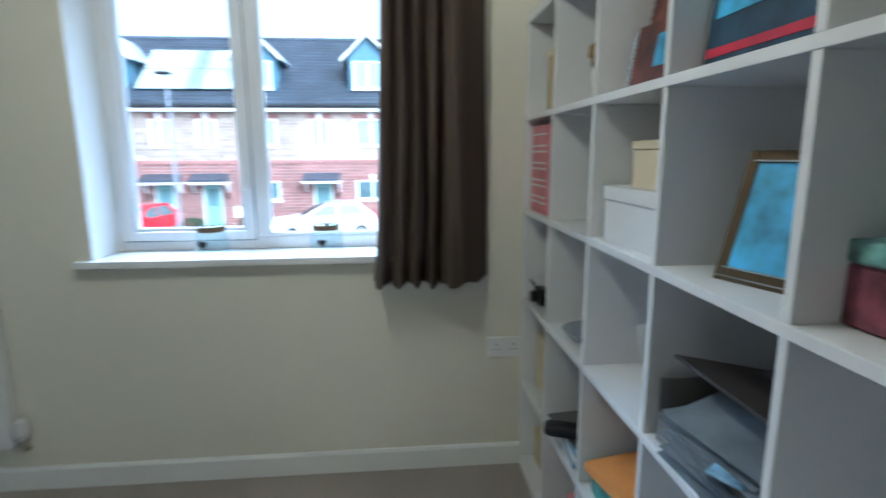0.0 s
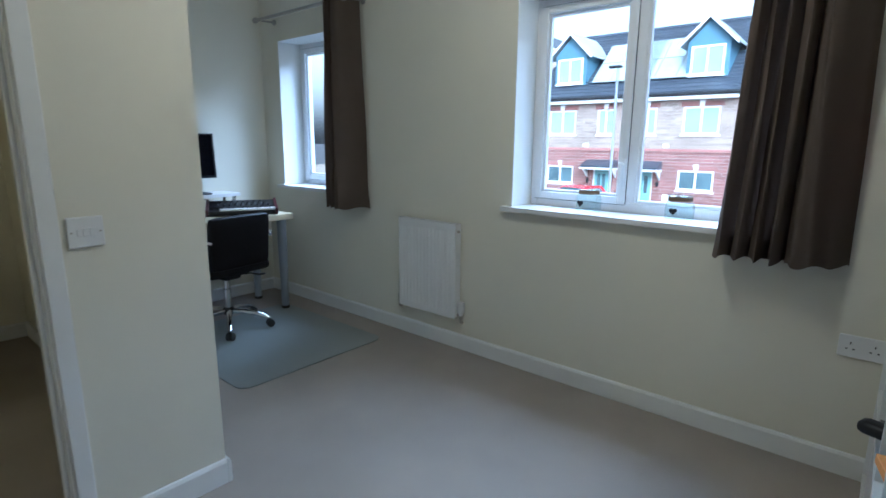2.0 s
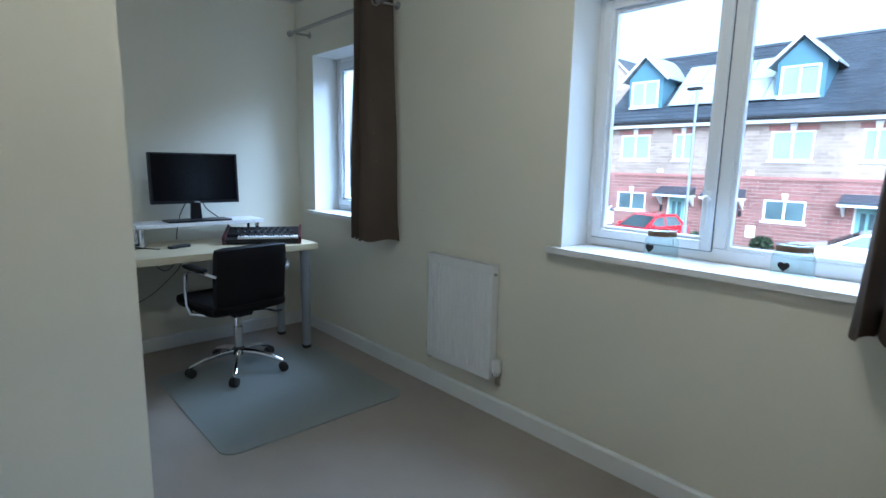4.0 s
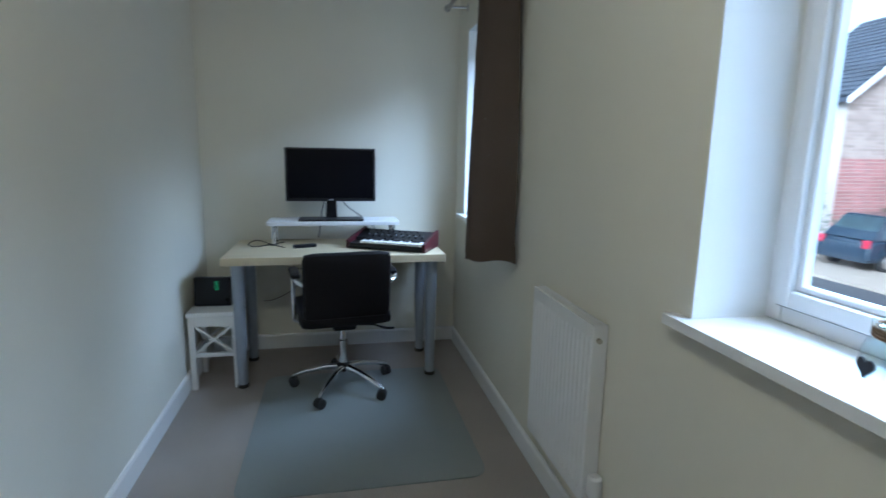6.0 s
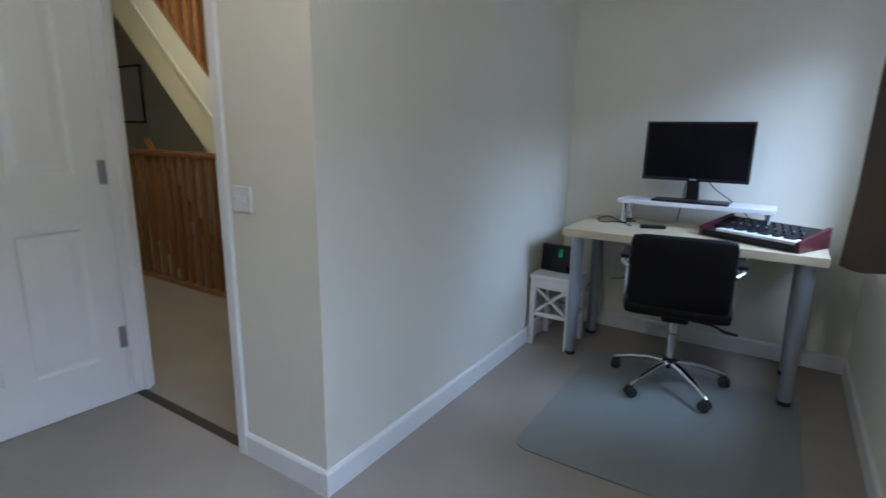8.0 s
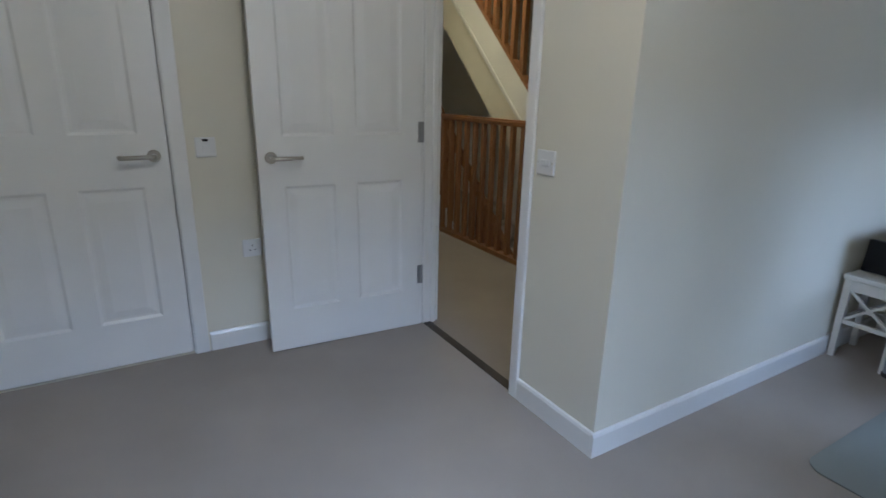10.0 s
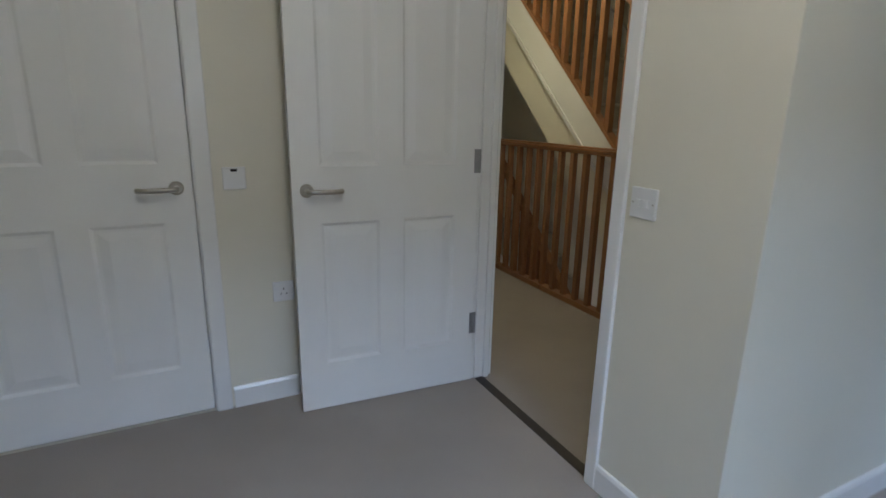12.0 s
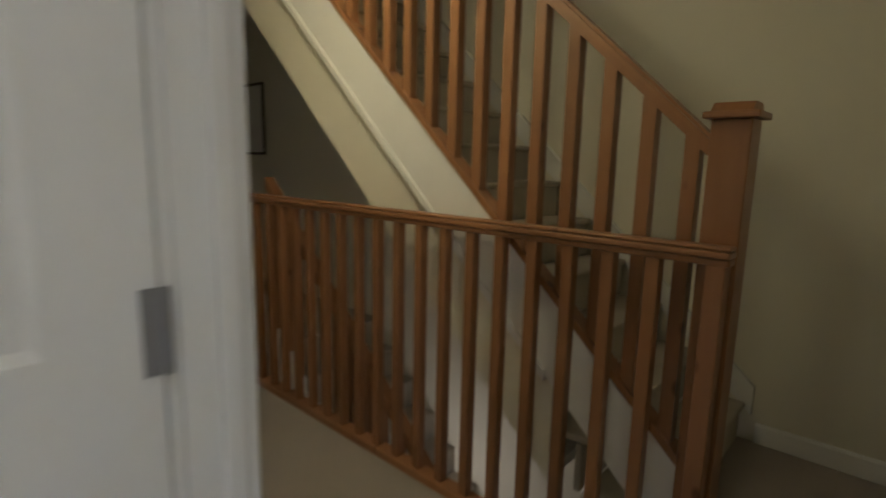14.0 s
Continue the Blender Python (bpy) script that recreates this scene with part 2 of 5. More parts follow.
structure("wall_hall_upper", box(-0.1, 0.0, -4.8, Y_HALL, CEIL + 0.25, 5.0), PAINT)
structure("ceiling", boxes([(X_WEST, 0, Y_ALC, Y_NORTH, CEIL, CEIL + 0.15), (0, X_EAST, 0, Y_NORTH, CEIL, CEIL + 0.15)]), CEILING, "plain white ceiling")
structure("ceiling.001", boxes([(-1.15, -0.1, -4.8, Y_HALL, CEIL, CEIL + 0.15), (X_HALL, -1.15, 0.5, Y_HALL, CEIL, CEIL + 0.15)]), CEILING)
structure("ceiling.002", box(X_HALL, -0.1, -4.8, Y_HALL, 4.9, 5.0), CEILING)
structure("floor", boxes([(0, X_EAST, 0, Y_NORTH, -0.12, 0), (X_WEST, 0, Y_ALC, Y_NORTH, -0.12, 0)]), CARPET, "beige short-pile carpet")
structure("floor.001", boxes([(-1.17, -0.045, -4.8, Y_HALL, -0.2, -0.002), (X_HALL, -1.17, 0.30, Y_HALL, -0.2, -0.002)]), CARPET, "beige landing carpet")
structure("floor.002", box(X_HALL, -0.1, -4.8, Y_HALL, -2.8, -2.7), CARPET)
structure("wall_stairwell", box(-1.17, -1.07, -4.8, 0.54, -2.7, -0.2), PAINT)
structure("wall_stairwell.001", box(X_HALL, -1.17, 0.30, 0.40, -2.7, -0.2), PAINT)
part("threshold_strip", box(-0.045, 0.0, DOOR_S, DOOR_N, -0.02, 0.004, bevel=0.002), DARK, None, "dark brown metal threshold strip", "structure")


def skirting(name, p, q, out):
    """A board along a wall from p to q; out: the way to the room."""
    p, q, out = Vector(p), Vector(q), Vector(out)
    h, t = 0.094, 0.015
    prof = [(0.001, 0), (t, 0), (t, h - 0.012), (t - 0.005, h - 0.002), (0.006, h), (0.001, h)]
    bm = bmesh.new()
    a = [bm.verts.new(Vector((p.x, p.y, 0)) + out.to_3d() * u + Vector((0, 0, v))) for u, v in prof]
    b = [bm.verts.new(Vector((q.x, q.y, 0)) + out.to_3d() * u + Vector((0, 0, v))) for u, v in prof]
    for k in range(len(prof)):
        j = (k + 1) % len(prof)
        bm.faces.new((a[k], a[j], b[j], b[k]))
    bm.faces.new(a)
    bm.faces.new(b[::-1])
    structure(name, bm, GLOSS, "white gloss skirting board")


for k, (p, q, out) in enumerate([((X_WEST, Y_NORTH), (X_EAST, Y_NORTH), (0, -1)), ((X_WEST, Y_ALC + 0.015), (X_WEST, Y_NORTH - 0.015), (1, 0)), ((X_WEST, Y_ALC), (0.015, Y_ALC), (0, 1)),
                                 ((0, DOOR_N + 0.054), (0, Y_ALC), (1, 0)), ((0.0, 0.0), (CUP[0] - 0.075, 0.0), (0, 1)), ((CUP[1] + 0.075, 0.0), (X_EAST, 0.0), (0, 1)), ((X_EAST, 0.015), (X_EAST, 3.03), (-1, 0)),
                                 ((X_HALL, 0.4), (X_HALL, Y_HALL), (1, 0)), ((X_HALL + 0.015, Y_HALL), (-0.1, Y_HALL), (0, -1)), ((-0.076, DOOR_N + 0.06), (-0.076, Y_HALL - 0.015), (-1, 0)), ((-0.076, -4.8), (-0.076, DOOR_S - 0.06), (-1, 0))]):
    skirting("baseboard" if not k else f"baseboard_{k}", p, q, out)


# windows
def window(name, x0, x1, z0, z1, panes, sashes, label):
    """A upvc window: frame, sashes with gaskets, panes."""
    w = tagged(new(name), label, "window", "", "structure")
    yf = Y_FRAME
    f = 0.053
    rows = [(x0, panes[0][0], yf, yf + 0.07, z0, z1), (panes[-1][1], x1, yf, yf + 0.07, z0, z1), (panes[0][0], panes[-1][1], yf, yf + 0.07, z1 - f, z1), (panes[0][0], panes[-1][1], yf, yf + 0.07, z0, z0 + f)]
    for a, b in zip(panes, panes[1:]):
        rows.append((a[1], b[0], yf, yf + 0.07, z0 + f, z1 - f))
    part("window_frame", boxes(rows, bevel=0.004), UPVC, w)
    for (a, b), opening in zip(panes, sashes):
        lo, hi = z0 + f, z1 - f
        if opening:
            s = 0.038
            a0, b0, lo0, hi0 = a - 0.012, b + 0.012, lo - 0.012, hi + 0.012
            yy = yf - 0.014
            part("sash", boxes([(a0, a0 + s, yy, yf + 0.03, lo0, hi0), (b0 - s, b0, yy, yf + 0.03, lo0, hi0), (a0 + s, b0 - s, yy, yf + 0.03, hi0 - s, hi0), (a0 + s, b0 - s, yy, yf + 0.03, lo0, lo0 + s)], bevel=0.005, seg=2), UPVC, w)
            part("sash_gap", boxes([(a0 - 0.003, a0, yf - 0.004, yf + 0.002, lo0, hi0), (b0, b0 + 0.003, yf - 0.004, yf + 0.002, lo0, hi0), (a0, b0, yf - 0.004, yf + 0.002, lo0 - 0.003, lo0), (a0, b0, yf - 0.004, yf + 0.002, hi0, hi0 + 0.003)]), GASKET, w)
            if opening == 2:
                part("trickle_vent", box(a0 + 0.06, b0 - 0.06, yy - 0.012, yy, hi0 - 0.04, hi0 - 0.018, bevel=0.004), UPVC, w, "white plastic trickle vent")
            a, b, lo, hi = a0 + s, b0 - s, lo0 + s, hi0 - s
        g = 0.014
        part("glazing_bead", boxes([(a, a + g, yf + 0.002, yf + 0.03, lo, hi), (b - g, b, yf + 0.002, yf + 0.03, lo, hi), (a + g, b - g, yf + 0.002, yf + 0.03, hi - g, hi), (a + g, b - g, yf + 0.002, yf + 0.03, lo, lo + g)], bevel=0.003), UPVC, w)
        pane = part("pane", box(a + g - 0.004, b - g + 0.004, yf + 0.018, yf + 0.024, lo + g - 0.004, hi - g + 0.004), GLASS, w)
        pane.visible_shadow = False
    return w


w1 = window("window_1", *WIN1, [(0.244, 0.735), (0.797, 1.315)], [2, 0], "white upvc two-light window over the street")
w2 = window("window_2", *WIN2, [(WIN2[0] + 0.05, WIN2[1] - 0.05)], [1], "white upvc single casement window")


def reveal(name, x0, x1, z0, z1):
    """White lining of the opening, and a sill board with a rounded nose."""
    t = 0.004
    y0, y1 = Y_NORTH - 0.001, Y_FRAME
    structure(name, boxes([(x0, x0 + t, y0, y1, z0, z1), (x1 - t, x1, y0, y1, z0, z1), (x0 + t, x1 - t, y0, y1, z1 - t, z1)]), REVEAL)


reveal("trim_1", *WIN1)
reveal("trim_2", *WIN2)
for k, (x0, x1, z0, z1) in enumerate((WIN1, WIN2)):
    structure(f"sill_{k + 1}", boxes([(x0 - 0.05, x1 + 0.05, Y_NORTH - 0.04, Y_NORTH - 0.001, z0 - 0.022, z0 + 0.003), (x0 + 0.005, x1 - 0.005, Y_NORTH - 0.002, Y_FRAME, z0, z0 + 0.0025)], bevel=0.001), GLOSS, "white gloss window board")


def window_handle(x, z, parent, flip=1):
    bm = box(-0.014, 0.014, -0.012, 0, -0.05, 0.05, bevel=0.005, seg=2)
    rod(bm, [(0, -0.01, 0.02), (0, -0.035, 0.022), (0, -0.04, 0.03)], [0.011, 0.011, 0.009], seg=10)
    rod(bm, [(0, -0.038, 0.03), (flip * 0.004, -0.042, -0.02), (flip * 0.006, -0.044, -0.09)], [0.010, 0.010, 0.008], seg=10, flat=0.6)
    part("window_handle", bm, UPVC, parent, "white lever window handle", smooth=True, at=Matrix.Translation((x, Y_FRAME - 0.014, z)))


window_handle(0.727, 1.13, w1)
window_handle(WIN2[0] + 0.075 + 0.6, 1.15, w2)


# doors
def lever(parent, x, y, z, way, side):
    """A lever handle on a round rose; way: +-1 along local x; side: +-1 out of the face along local y."""
    bm = tube([(0, 0, 0), (0, side * 0.004, 0), (0, side * 0.008, 0)], [0.026, 0.026, 0.022], seg=24)
    rod(bm, [(0, side * 0.006, 0), (0, side * 0.045, 0), (way * 0.012, side * 0.053, 0), (way * 0.06, side * 0.055, 0), (way * 0.11, side * 0.055, 0), (way * 0.124, side * 0.05, 0), (way * 0.126, side * 0.03, 0)], 0.0095, seg=12)
    return part("door_handle", bm, METAL, parent, "satin steel lever handle", smooth=True, at=Matrix.Translation((x, y, z)))


def panel_door(name, width, height, label, flip):
    """A moulded four-panel leaf from its hinge edge at x=0 to x=width; faces at y 0 and -0.035."""
    d = tagged(new(name), label, "door", "", "structure")
    t = 0.035
    st, mid = 0.105, 0.10
    px = [(st, (width - mid) / 2), ((width + mid) / 2, width - st)]
    pz = [(0.205, 0.80), (1.02, height - 0.115)]
    xs = [0, px[0][0], px[0][1], px[1][0], px[1][1], width]
    zs = [0, pz[0][0], pz[0][1], pz[1][0], pz[1][1], height]
    bm = bmesh.new()
    for face, s in ((0, -1), (-t, 1)):
        for i in range(5):
            for j in range(5):
                x0, x1, z0, z1 = xs[i], xs[i + 1], zs[j], zs[j + 1]
                if i in (1, 3) and j in (1, 3):
                    steps = [(0, 0), (0.012, 0.008), (0.022, 0.008), (0.055, 0.002)]
                    rings = []
                    for inset, deep in steps:
                        y = face + s * deep
                        rings.append([bm.verts.new((a, y, b)) for a, b in ((x0 + inset, z0 + inset), (x1 - inset, z0 + inset), (x1 - inset, z1 - inset), (x0 + inset, z1 - inset))])
                    for a, b in zip(rings, rings[1:]):
                        for k in range(4):
                            bm.faces.new((a[k], a[(k + 1) % 4], b[(k + 1) % 4], b[k]))
                    bm.faces.new(rings[-1])
                else:
                    bm.faces.new([bm.verts.new(v) for v in ((x0, face, z0), (x1, face, z0), (x1, face, z1), (x0, face, z1))])
    for a, b in (((0, 0), (width, 0)), ((width, 0), (width, height)), ((width, height), (0, height)), ((0, height), (0, 0))):
        bm.faces.new([bm.verts.new(v) for v in ((a[0], 0, a[1]), (b[0], 0, b[1]), (b[0], -t, b[1]), (a[0], -t, a[1]))])
    bmesh.ops.remove_doubles(bm, verts=bm.verts[:], dist=1e-5)
    part("door_leaf", bm, GLOSS, d)
    lever(d, width - 0.055, 0, 0.93, -1, 1)
    lever(d, width - 0.055, -t, 0.93, -1, -1)
    part("latch_plate", box(width - 0.0005, width + 0.0015, -0.029, -0.006, 0.88, 0.98, bevel=0.0005), METAL, d, "steel latch plate")
    return d


def lining(name, along, a, b, h, wall0, wall1, stop, edge=0.066):
    """Lining, stops and architraves of a doorway; along: 'x' or 'y'; a, b: the opening; wall0..wall1: the wall's faces."""
    rows = [(a - 0.028, a, wall0 - 0.002, wall1 + 0.002, 0, h + 0.028), (b, b + 0.028, wall0 - 0.002, wall1 + 0.002, 0, h + 0.028), (a, b, wall0 - 0.002, wall1 + 0.002, h, h + 0.028)]
    rows += [(a, a + 0.012, stop, stop + 0.028, 0, h), (b - 0.012, b, stop, stop + 0.03, 0, h), (a + 0.012, b - 0.012, stop, stop + 0.03, h - 0.012, h)]
    for y0, y1 in ((wall0 - 0.018, wall0 - 0.002), (wall1 + 0.002, wall1 + 0.018)):
        rows += [(a - 0.066, a - 0.006, y0, y1, 0, h + 0.066), (b + 0.006, b + edge, y0, y1, 0, h + 0.066), (a - 0.006, b + 0.006, y0, y1, h + 0.006, h + 0.066)]
    if along == "y":
        rows = [(r[2], r[3], r[0], r[1], r[4], r[5]) for r in rows]
    structure(name, boxes(rows, bevel=0.0025), GLOSS, "white gloss door lining and architrave")


lining("trim_door", "y", DOOR_S, DOOR_N, DOOR_H, -0.076, 0.0, -0.068, 0.054)
lining("trim_cupboard", "x", CUP[0], CUP[1], CUP[3], -0.1, 0.0, -0.075)
d1 = panel_door("door_1", 0.780, 1.97, "white four-panel door standing open against the wall", 1)
d1.matrix_basis = Matrix.Translation((0.024, 0.219, 0.005)) @ Matrix.Rotation(radians(-3.2), 4, "Z")
d2 = panel_door("door_2", CUP[1] - CUP[0] - 0.008, 1.965, "closed white four-panel cupboard door", -1)
d2.matrix_basis = Matrix.Translation((CUP[1] - 0.004, -0.0005, 0.012)) @ Matrix.Diagonal((-1, 1, 1, 1))


def hinge(parent, x, y, z, name="hinge"):
    bm = tube([(0, 0, -0.05), (0, 0, 0.05)], 0.006, seg=10)
    block(bm, -0.004, 0.024, -0.003, 0.0, -0.05, 0.05)
    part(name, bm, HINGE, parent, "dull steel butt hinge", smooth=True, at=Matrix.Translation((x, y, z)))


for z in (0.29, 1.03, 1.78):
    hinge(d1, -0.004, 0.006, z)
    hinge(d2, -0.004, 0.008, z)


# room materials
LAMINATE = material("birch_laminate", (0.56, 0.48, 0.32), rough=0.42, grain=0.06, scale=50, stain=0.06, stain_scale=3, stretch=(8, 1, 1), bump=0.00008)
LEATHER = material("black_leatherette", (0.006, 0.005, 0.006), rough=0.5, grain=0.25, scale=420, stain=0.2, bump=0.0006, spec=0.22)
SCREEN = material("dark_screen", (0.003, 0.003, 0.005), rough=0.16, spec=0.18)
CURTAIN = material("brown_curtain_cloth", (0.175, 0.135, 0.108), rough=0.9, grain=0.18, scale=500, stain=0.06, bump=0.0006, spec=0.2)
MAT = material("grey_blue_floor_mat", (0.225, 0.245, 0.24), rough=0.45, grain=0.12, scale=350, stain=0.04, bump=0.0006)
PLASTIC = material("white_plastic", (0.76, 0.76, 0.76), rough=0.3, grain=0.01, stain=0.02)
MAROON = material("maroon_lacquer", (0.055, 0.009, 0.014), rough=0.3, stain=0.1)
RUBBER = material("black_rubber", (0.02, 0.02, 0.02), rough=0.6, grain=0.1)
GREEN_LED = glow("green_led", (0.1, 1.0, 0.35), 0.22)
RADIATOR = material("white_radiator_enamel", (0.76, 0.76, 0.76), rough=0.35, grain=0.01, stain=0.03)
ROD = material("brushed_nickel", (0.42, 0.40, 0.38), rough=0.32, metal=1.0, grain=0.05)
JAR = thin_glass("jar_glass", (0.86, 0.94, 0.95), 0.07, 0.7)
PAPERWHITE = material("white_thread", (0.7, 0.68, 0.62), rough=0.9)
TWINE = material("brown_twine", (0.22, 0.14, 0.08), rough=0.9, grain=0.3, scale=900, bump=0.001)
SLATE = material("chalk_black", (0.015, 0.015, 0.018), rough=0.8, grain=0.2)
T = Matrix.Translation


def R(deg, axis="Z"):
    return Matrix.Rotation(radians(deg), 4, axis)


# desk
DESK_Z = 0.727
desk = thing("desk", "pale birch laminate desk on four grey steel legs", "desk", T((-1.865, 2.265, 0)))
part("tabletop", box(-0.295, 0.295, -0.588, 0.588, DESK_Z - 0.042, DESK_Z, bevel=0.0025, seg=2), LAMINATE, desk)
for x, y in ((0.245, -0.515), (0.245, 0.515), (-0.14, -0.515), (-0.14, 0.515)):
    z0 = 0.007 if (x > 0 and y > 0) else 0.001
    leg = part("leg", tube([(0, 0, z0 + 0.02), (0, 0, 0.35), (0, 0, DESK_Z - 0.045)], [0.026, 0.031, 0.034], seg=20), GREY, desk, smooth=True, at=T((x, y, 0)))
    part("foot", tube([(0, 0, z0), (0, 0, z0 + 0.004), (0, 0, z0 + 0.021)], [0.026, 0.030, 0.030], seg=20), RUBBER, leg, smooth=True)
    part("leg_plate", tube([(0, 0, DESK_Z - 0.047), (0, 0, DESK_Z - 0.042)], 0.05, seg=20), GREY, leg)

# monitor shelf
RISER_Z = 0.870
riser = thing("monitor_stand", "white monitor riser shelf on steel posts standing on the desk", "shelf", T((-2.02, 2.25, DESK_Z)))
part("shelf_board", box(-0.115, 0.115, -0.383, 0.383, RISER_Z - DESK_Z - 0.024, RISER_Z - DESK_Z, bevel=0.003, seg=2), MELAMINE, riser)
for x in (-0.075, 0.075):
    for y in (-0.35, 0.35):
        post = part("leg", tube([(0, 0, 0.008), (0, 0, RISER_Z - DESK_Z - 0.024)], 0.013, seg=16), CHROME, riser, smooth=True, at=T((x, y, 0)))
        part("foot", tube([(0, 0, 0), (0, 0, 0.008)], 0.018, seg=16), RUBBER, post, smooth=True)

# monitor
mon = thing("monitor", "black flat widescreen monitor switched off, on a white riser", "monitor", T((-1.975, 2.235, RISER_Z)) @ R(-0.5))
tilt = R(-3, "Y")
part("housing", box(-0.038, -0.004, -0.262, 0.262, 0.113, 0.426, bevel=0.006, seg=2), BLACK, mon, at=tilt)
part("screen", box(-0.006, -0.002, -0.252, 0.252, 0.130, 0.418), SCREEN, mon, at=tilt)
part("bezel", boxes([(-0.005, 0.003, -0.262, -0.250, 0.113, 0.426), (-0.005, 0.003, 0.250, 0.262, 0.113, 0.426), (-0.005, 0.003, -0.250, 0.250, 0.113, 0.131), (-0.005, 0.003, -0.250, 0.250, 0.417, 0.426)]), BLACK, mon, at=tilt)
part("badge", box(0.003, 0.0036, -0.016, 0.016, 0.119, 0.124), MELAMINE, mon, at=tilt)
part("neck", prism([(-0.034, 0.004), (0.034, 0.004), (0.026, 0.16), (-0.026, 0.16)], (-0.052, -0.034), "x"), BLACK, mon)
part("foot", box(-0.09, 0.065, -0.19, 0.19, 0.0, 0.011, bevel=0.004, seg=2), BLACK, mon)

# small keyboard synthesiser
syn = thing("keyboard_synthesiser", "compact black keyboard synthesiser with maroon end cheeks on the desk", "musical keyboard", T((-1.809, 2.586, DESK_Z + 0.004)) @ R(-28) @ Matrix.Diagonal((0.86, 1, 1, 1)))
prof = [(-0.135, 0.0), (0.135, 0.0), (0.14, 0.03), (0.045, 0.034), (0.035, 0.052), (-0.14, 0.082)]
part("case", prism(prof, (-0.222, 0.222), "y"), BLACK, syn)
side = [(-0.15, 0.0), (0.145, 0.0), (0.15, 0.045), (0.05, 0.062), (-0.15, 0.094)]
for y0, y1 in ((-0.24, -0.2225), (0.2225, 0.24)):
    part("end_cheek", prism(side, (y0, y1), "y"), MAROON, syn)
keys = 22
kw = 0.37 / keys
for k in range(keys):
    part("white_key", box(0.047, 0.148, -0.15 + k * kw + 0.0006, -0.15 + (k + 1) * kw - 0.0006, 0.034, 0.047, bevel=0.0015), PLASTIC, syn)
for k in range(keys - 1):
    if k % 7 not in (2, 6):
        part("black_key", box(0.048, 0.105, -0.15 + (k + 1) * kw - 0.0045, -0.15 + (k + 1) * kw + 0.0045, 0.047, 0.056, bevel=0.0015), BLACK, syn)
rnd = random.Random(5)
for row, x in enumerate((0.005, -0.045, -0.095)):
    for k in range(11 - row):
        z = 0.052 + (0.035 - x) * 0.171
        y = -0.2 + k * 0.038 + row * 0.01
        if row == 2 or k > 1:
            part("knob", tube([(0, 0, 0), (0, 0, 0.011), (0, 0, 0.012)], [0.005, 0.0045, 0.003], seg=10), BLACK, syn, smooth=True, at=T((x, y, z - 0.001)))
for k in range(9):
    part("slider", box(-0.003, 0.003, -0.004, 0.004, 0, 0.008, bevel=0.001), GREY, syn, at=T((-0.025, -0.16 + k * 0.042, 0.062)))

# office chair, facing the desk
chair = thing("office_chair", "black leatherette swivel chair on a chromed five-star base", "office chair", T((-1.53, 2.287, 0.007)) @ R(8))
for k in range(5):
    a = radians(-35 + 72 * k)
    c, s = math.cos(a), math.sin(a)
    arm = part("base_arm", tube([(0.02 * c, 0.02 * s, 0.118), (0.10 * c, 0.10 * s, 0.112), (0.19 * c, 0.19 * s, 0.092), (0.262 * c, 0.262 * s, 0.066), (0.278 * c, 0.278 * s, 0.058)], [0.022, 0.019, 0.016, 0.013, 0.008], seg=12, flat=0.75), CHROME, chair, smooth=True)
    b = a + 1.1 + k
    wx, wy = 0.27 * c, 0.27 * s
    w = (math.cos(b), math.sin(b))
    wheel = part("caster", tube([(wx - 0.024 * w[0], wy - 0.024 * w[1], 0.027), (wx - 0.020 * w[0], wy - 0.020 * w[1], 0.027), (wx - 0.004 * w[0], wy - 0.004 * w[1], 0.027)], [0.02, 0.026, 0.026], seg=18), RUBBER, chair, smooth=True)
    part("wheel", tube([(wx + 0.004 * w[0], wy + 0.004 * w[1], 0.027), (wx + 0.020 * w[0], wy + 0.020 * w[1], 0.027), (wx + 0.024 * w[0], wy + 0.024 * w[1], 0.027)], [0.026, 0.026, 0.02], seg=18), RUBBER, wheel, smooth=True)
    part("stem", tube([(wx, wy, 0.03), (wx, wy, 0.066)], 0.009, seg=10), BLACK, wheel, smooth=True)
part("hub", tube([(0, 0, 0.095), (0, 0, 0.10), (0, 0, 0.135), (0, 0, 0.145)], [0.03, 0.036, 0.036, 0.028], seg=20), BLACK, chair, smooth=True)
part("gas_column", tube([(0, 0, 0.14), (0, 0, 0.27), (0, 0, 0.272), (0, 0, 0.35)], [0.025, 0.025, 0.019, 0.019], seg=20), CHROME, chair, smooth=True)
part("mechanism", box(-0.10, 0.08, -0.06, 0.06, 0.345, 0.385, bevel=0.008), BLACK, chair)
part("tilt_lever", tube([(0.02, 0.05, 0.355), (0.04, 0.16, 0.352), (0.05, 0.22, 0.33), (0.05, 0.27, 0.325)], [0.005, 0.005, 0.008, 0.007], seg=8), BLACK, chair, smooth=True)


def cushion(x0, x1, y0, y1, z0, z1, r, m=None):
    bm = bmesh.new()
    block(bm, x0, x1, y0, y1, z0, z1)
    bmesh.ops.subdivide_edges(bm, edges=bm.edges[:], cuts=7, use_grid_fill=True)
    c = Vector(((x0 + x1) / 2, (y0 + y1) / 2, (z0 + z1) / 2))
    h = Vector(((x1 - x0) / 2, (y1 - y0) / 2, (z1 - z0) / 2))
    for v in bm.verts:
        d = [(v.co[i] - c[i]) for i in range(3)]
        core = Vector([max(-(h[i] - r), min(h[i] - r, d[i])) for i in range(3)])
        off = Vector(d) - core
        v.co = c + core + (off.normalized() * r if off.length > 1e-6 else Vector())
    if m is not None:
        bmesh.ops.transform(bm, matrix=m, verts=bm.verts)
    return bm


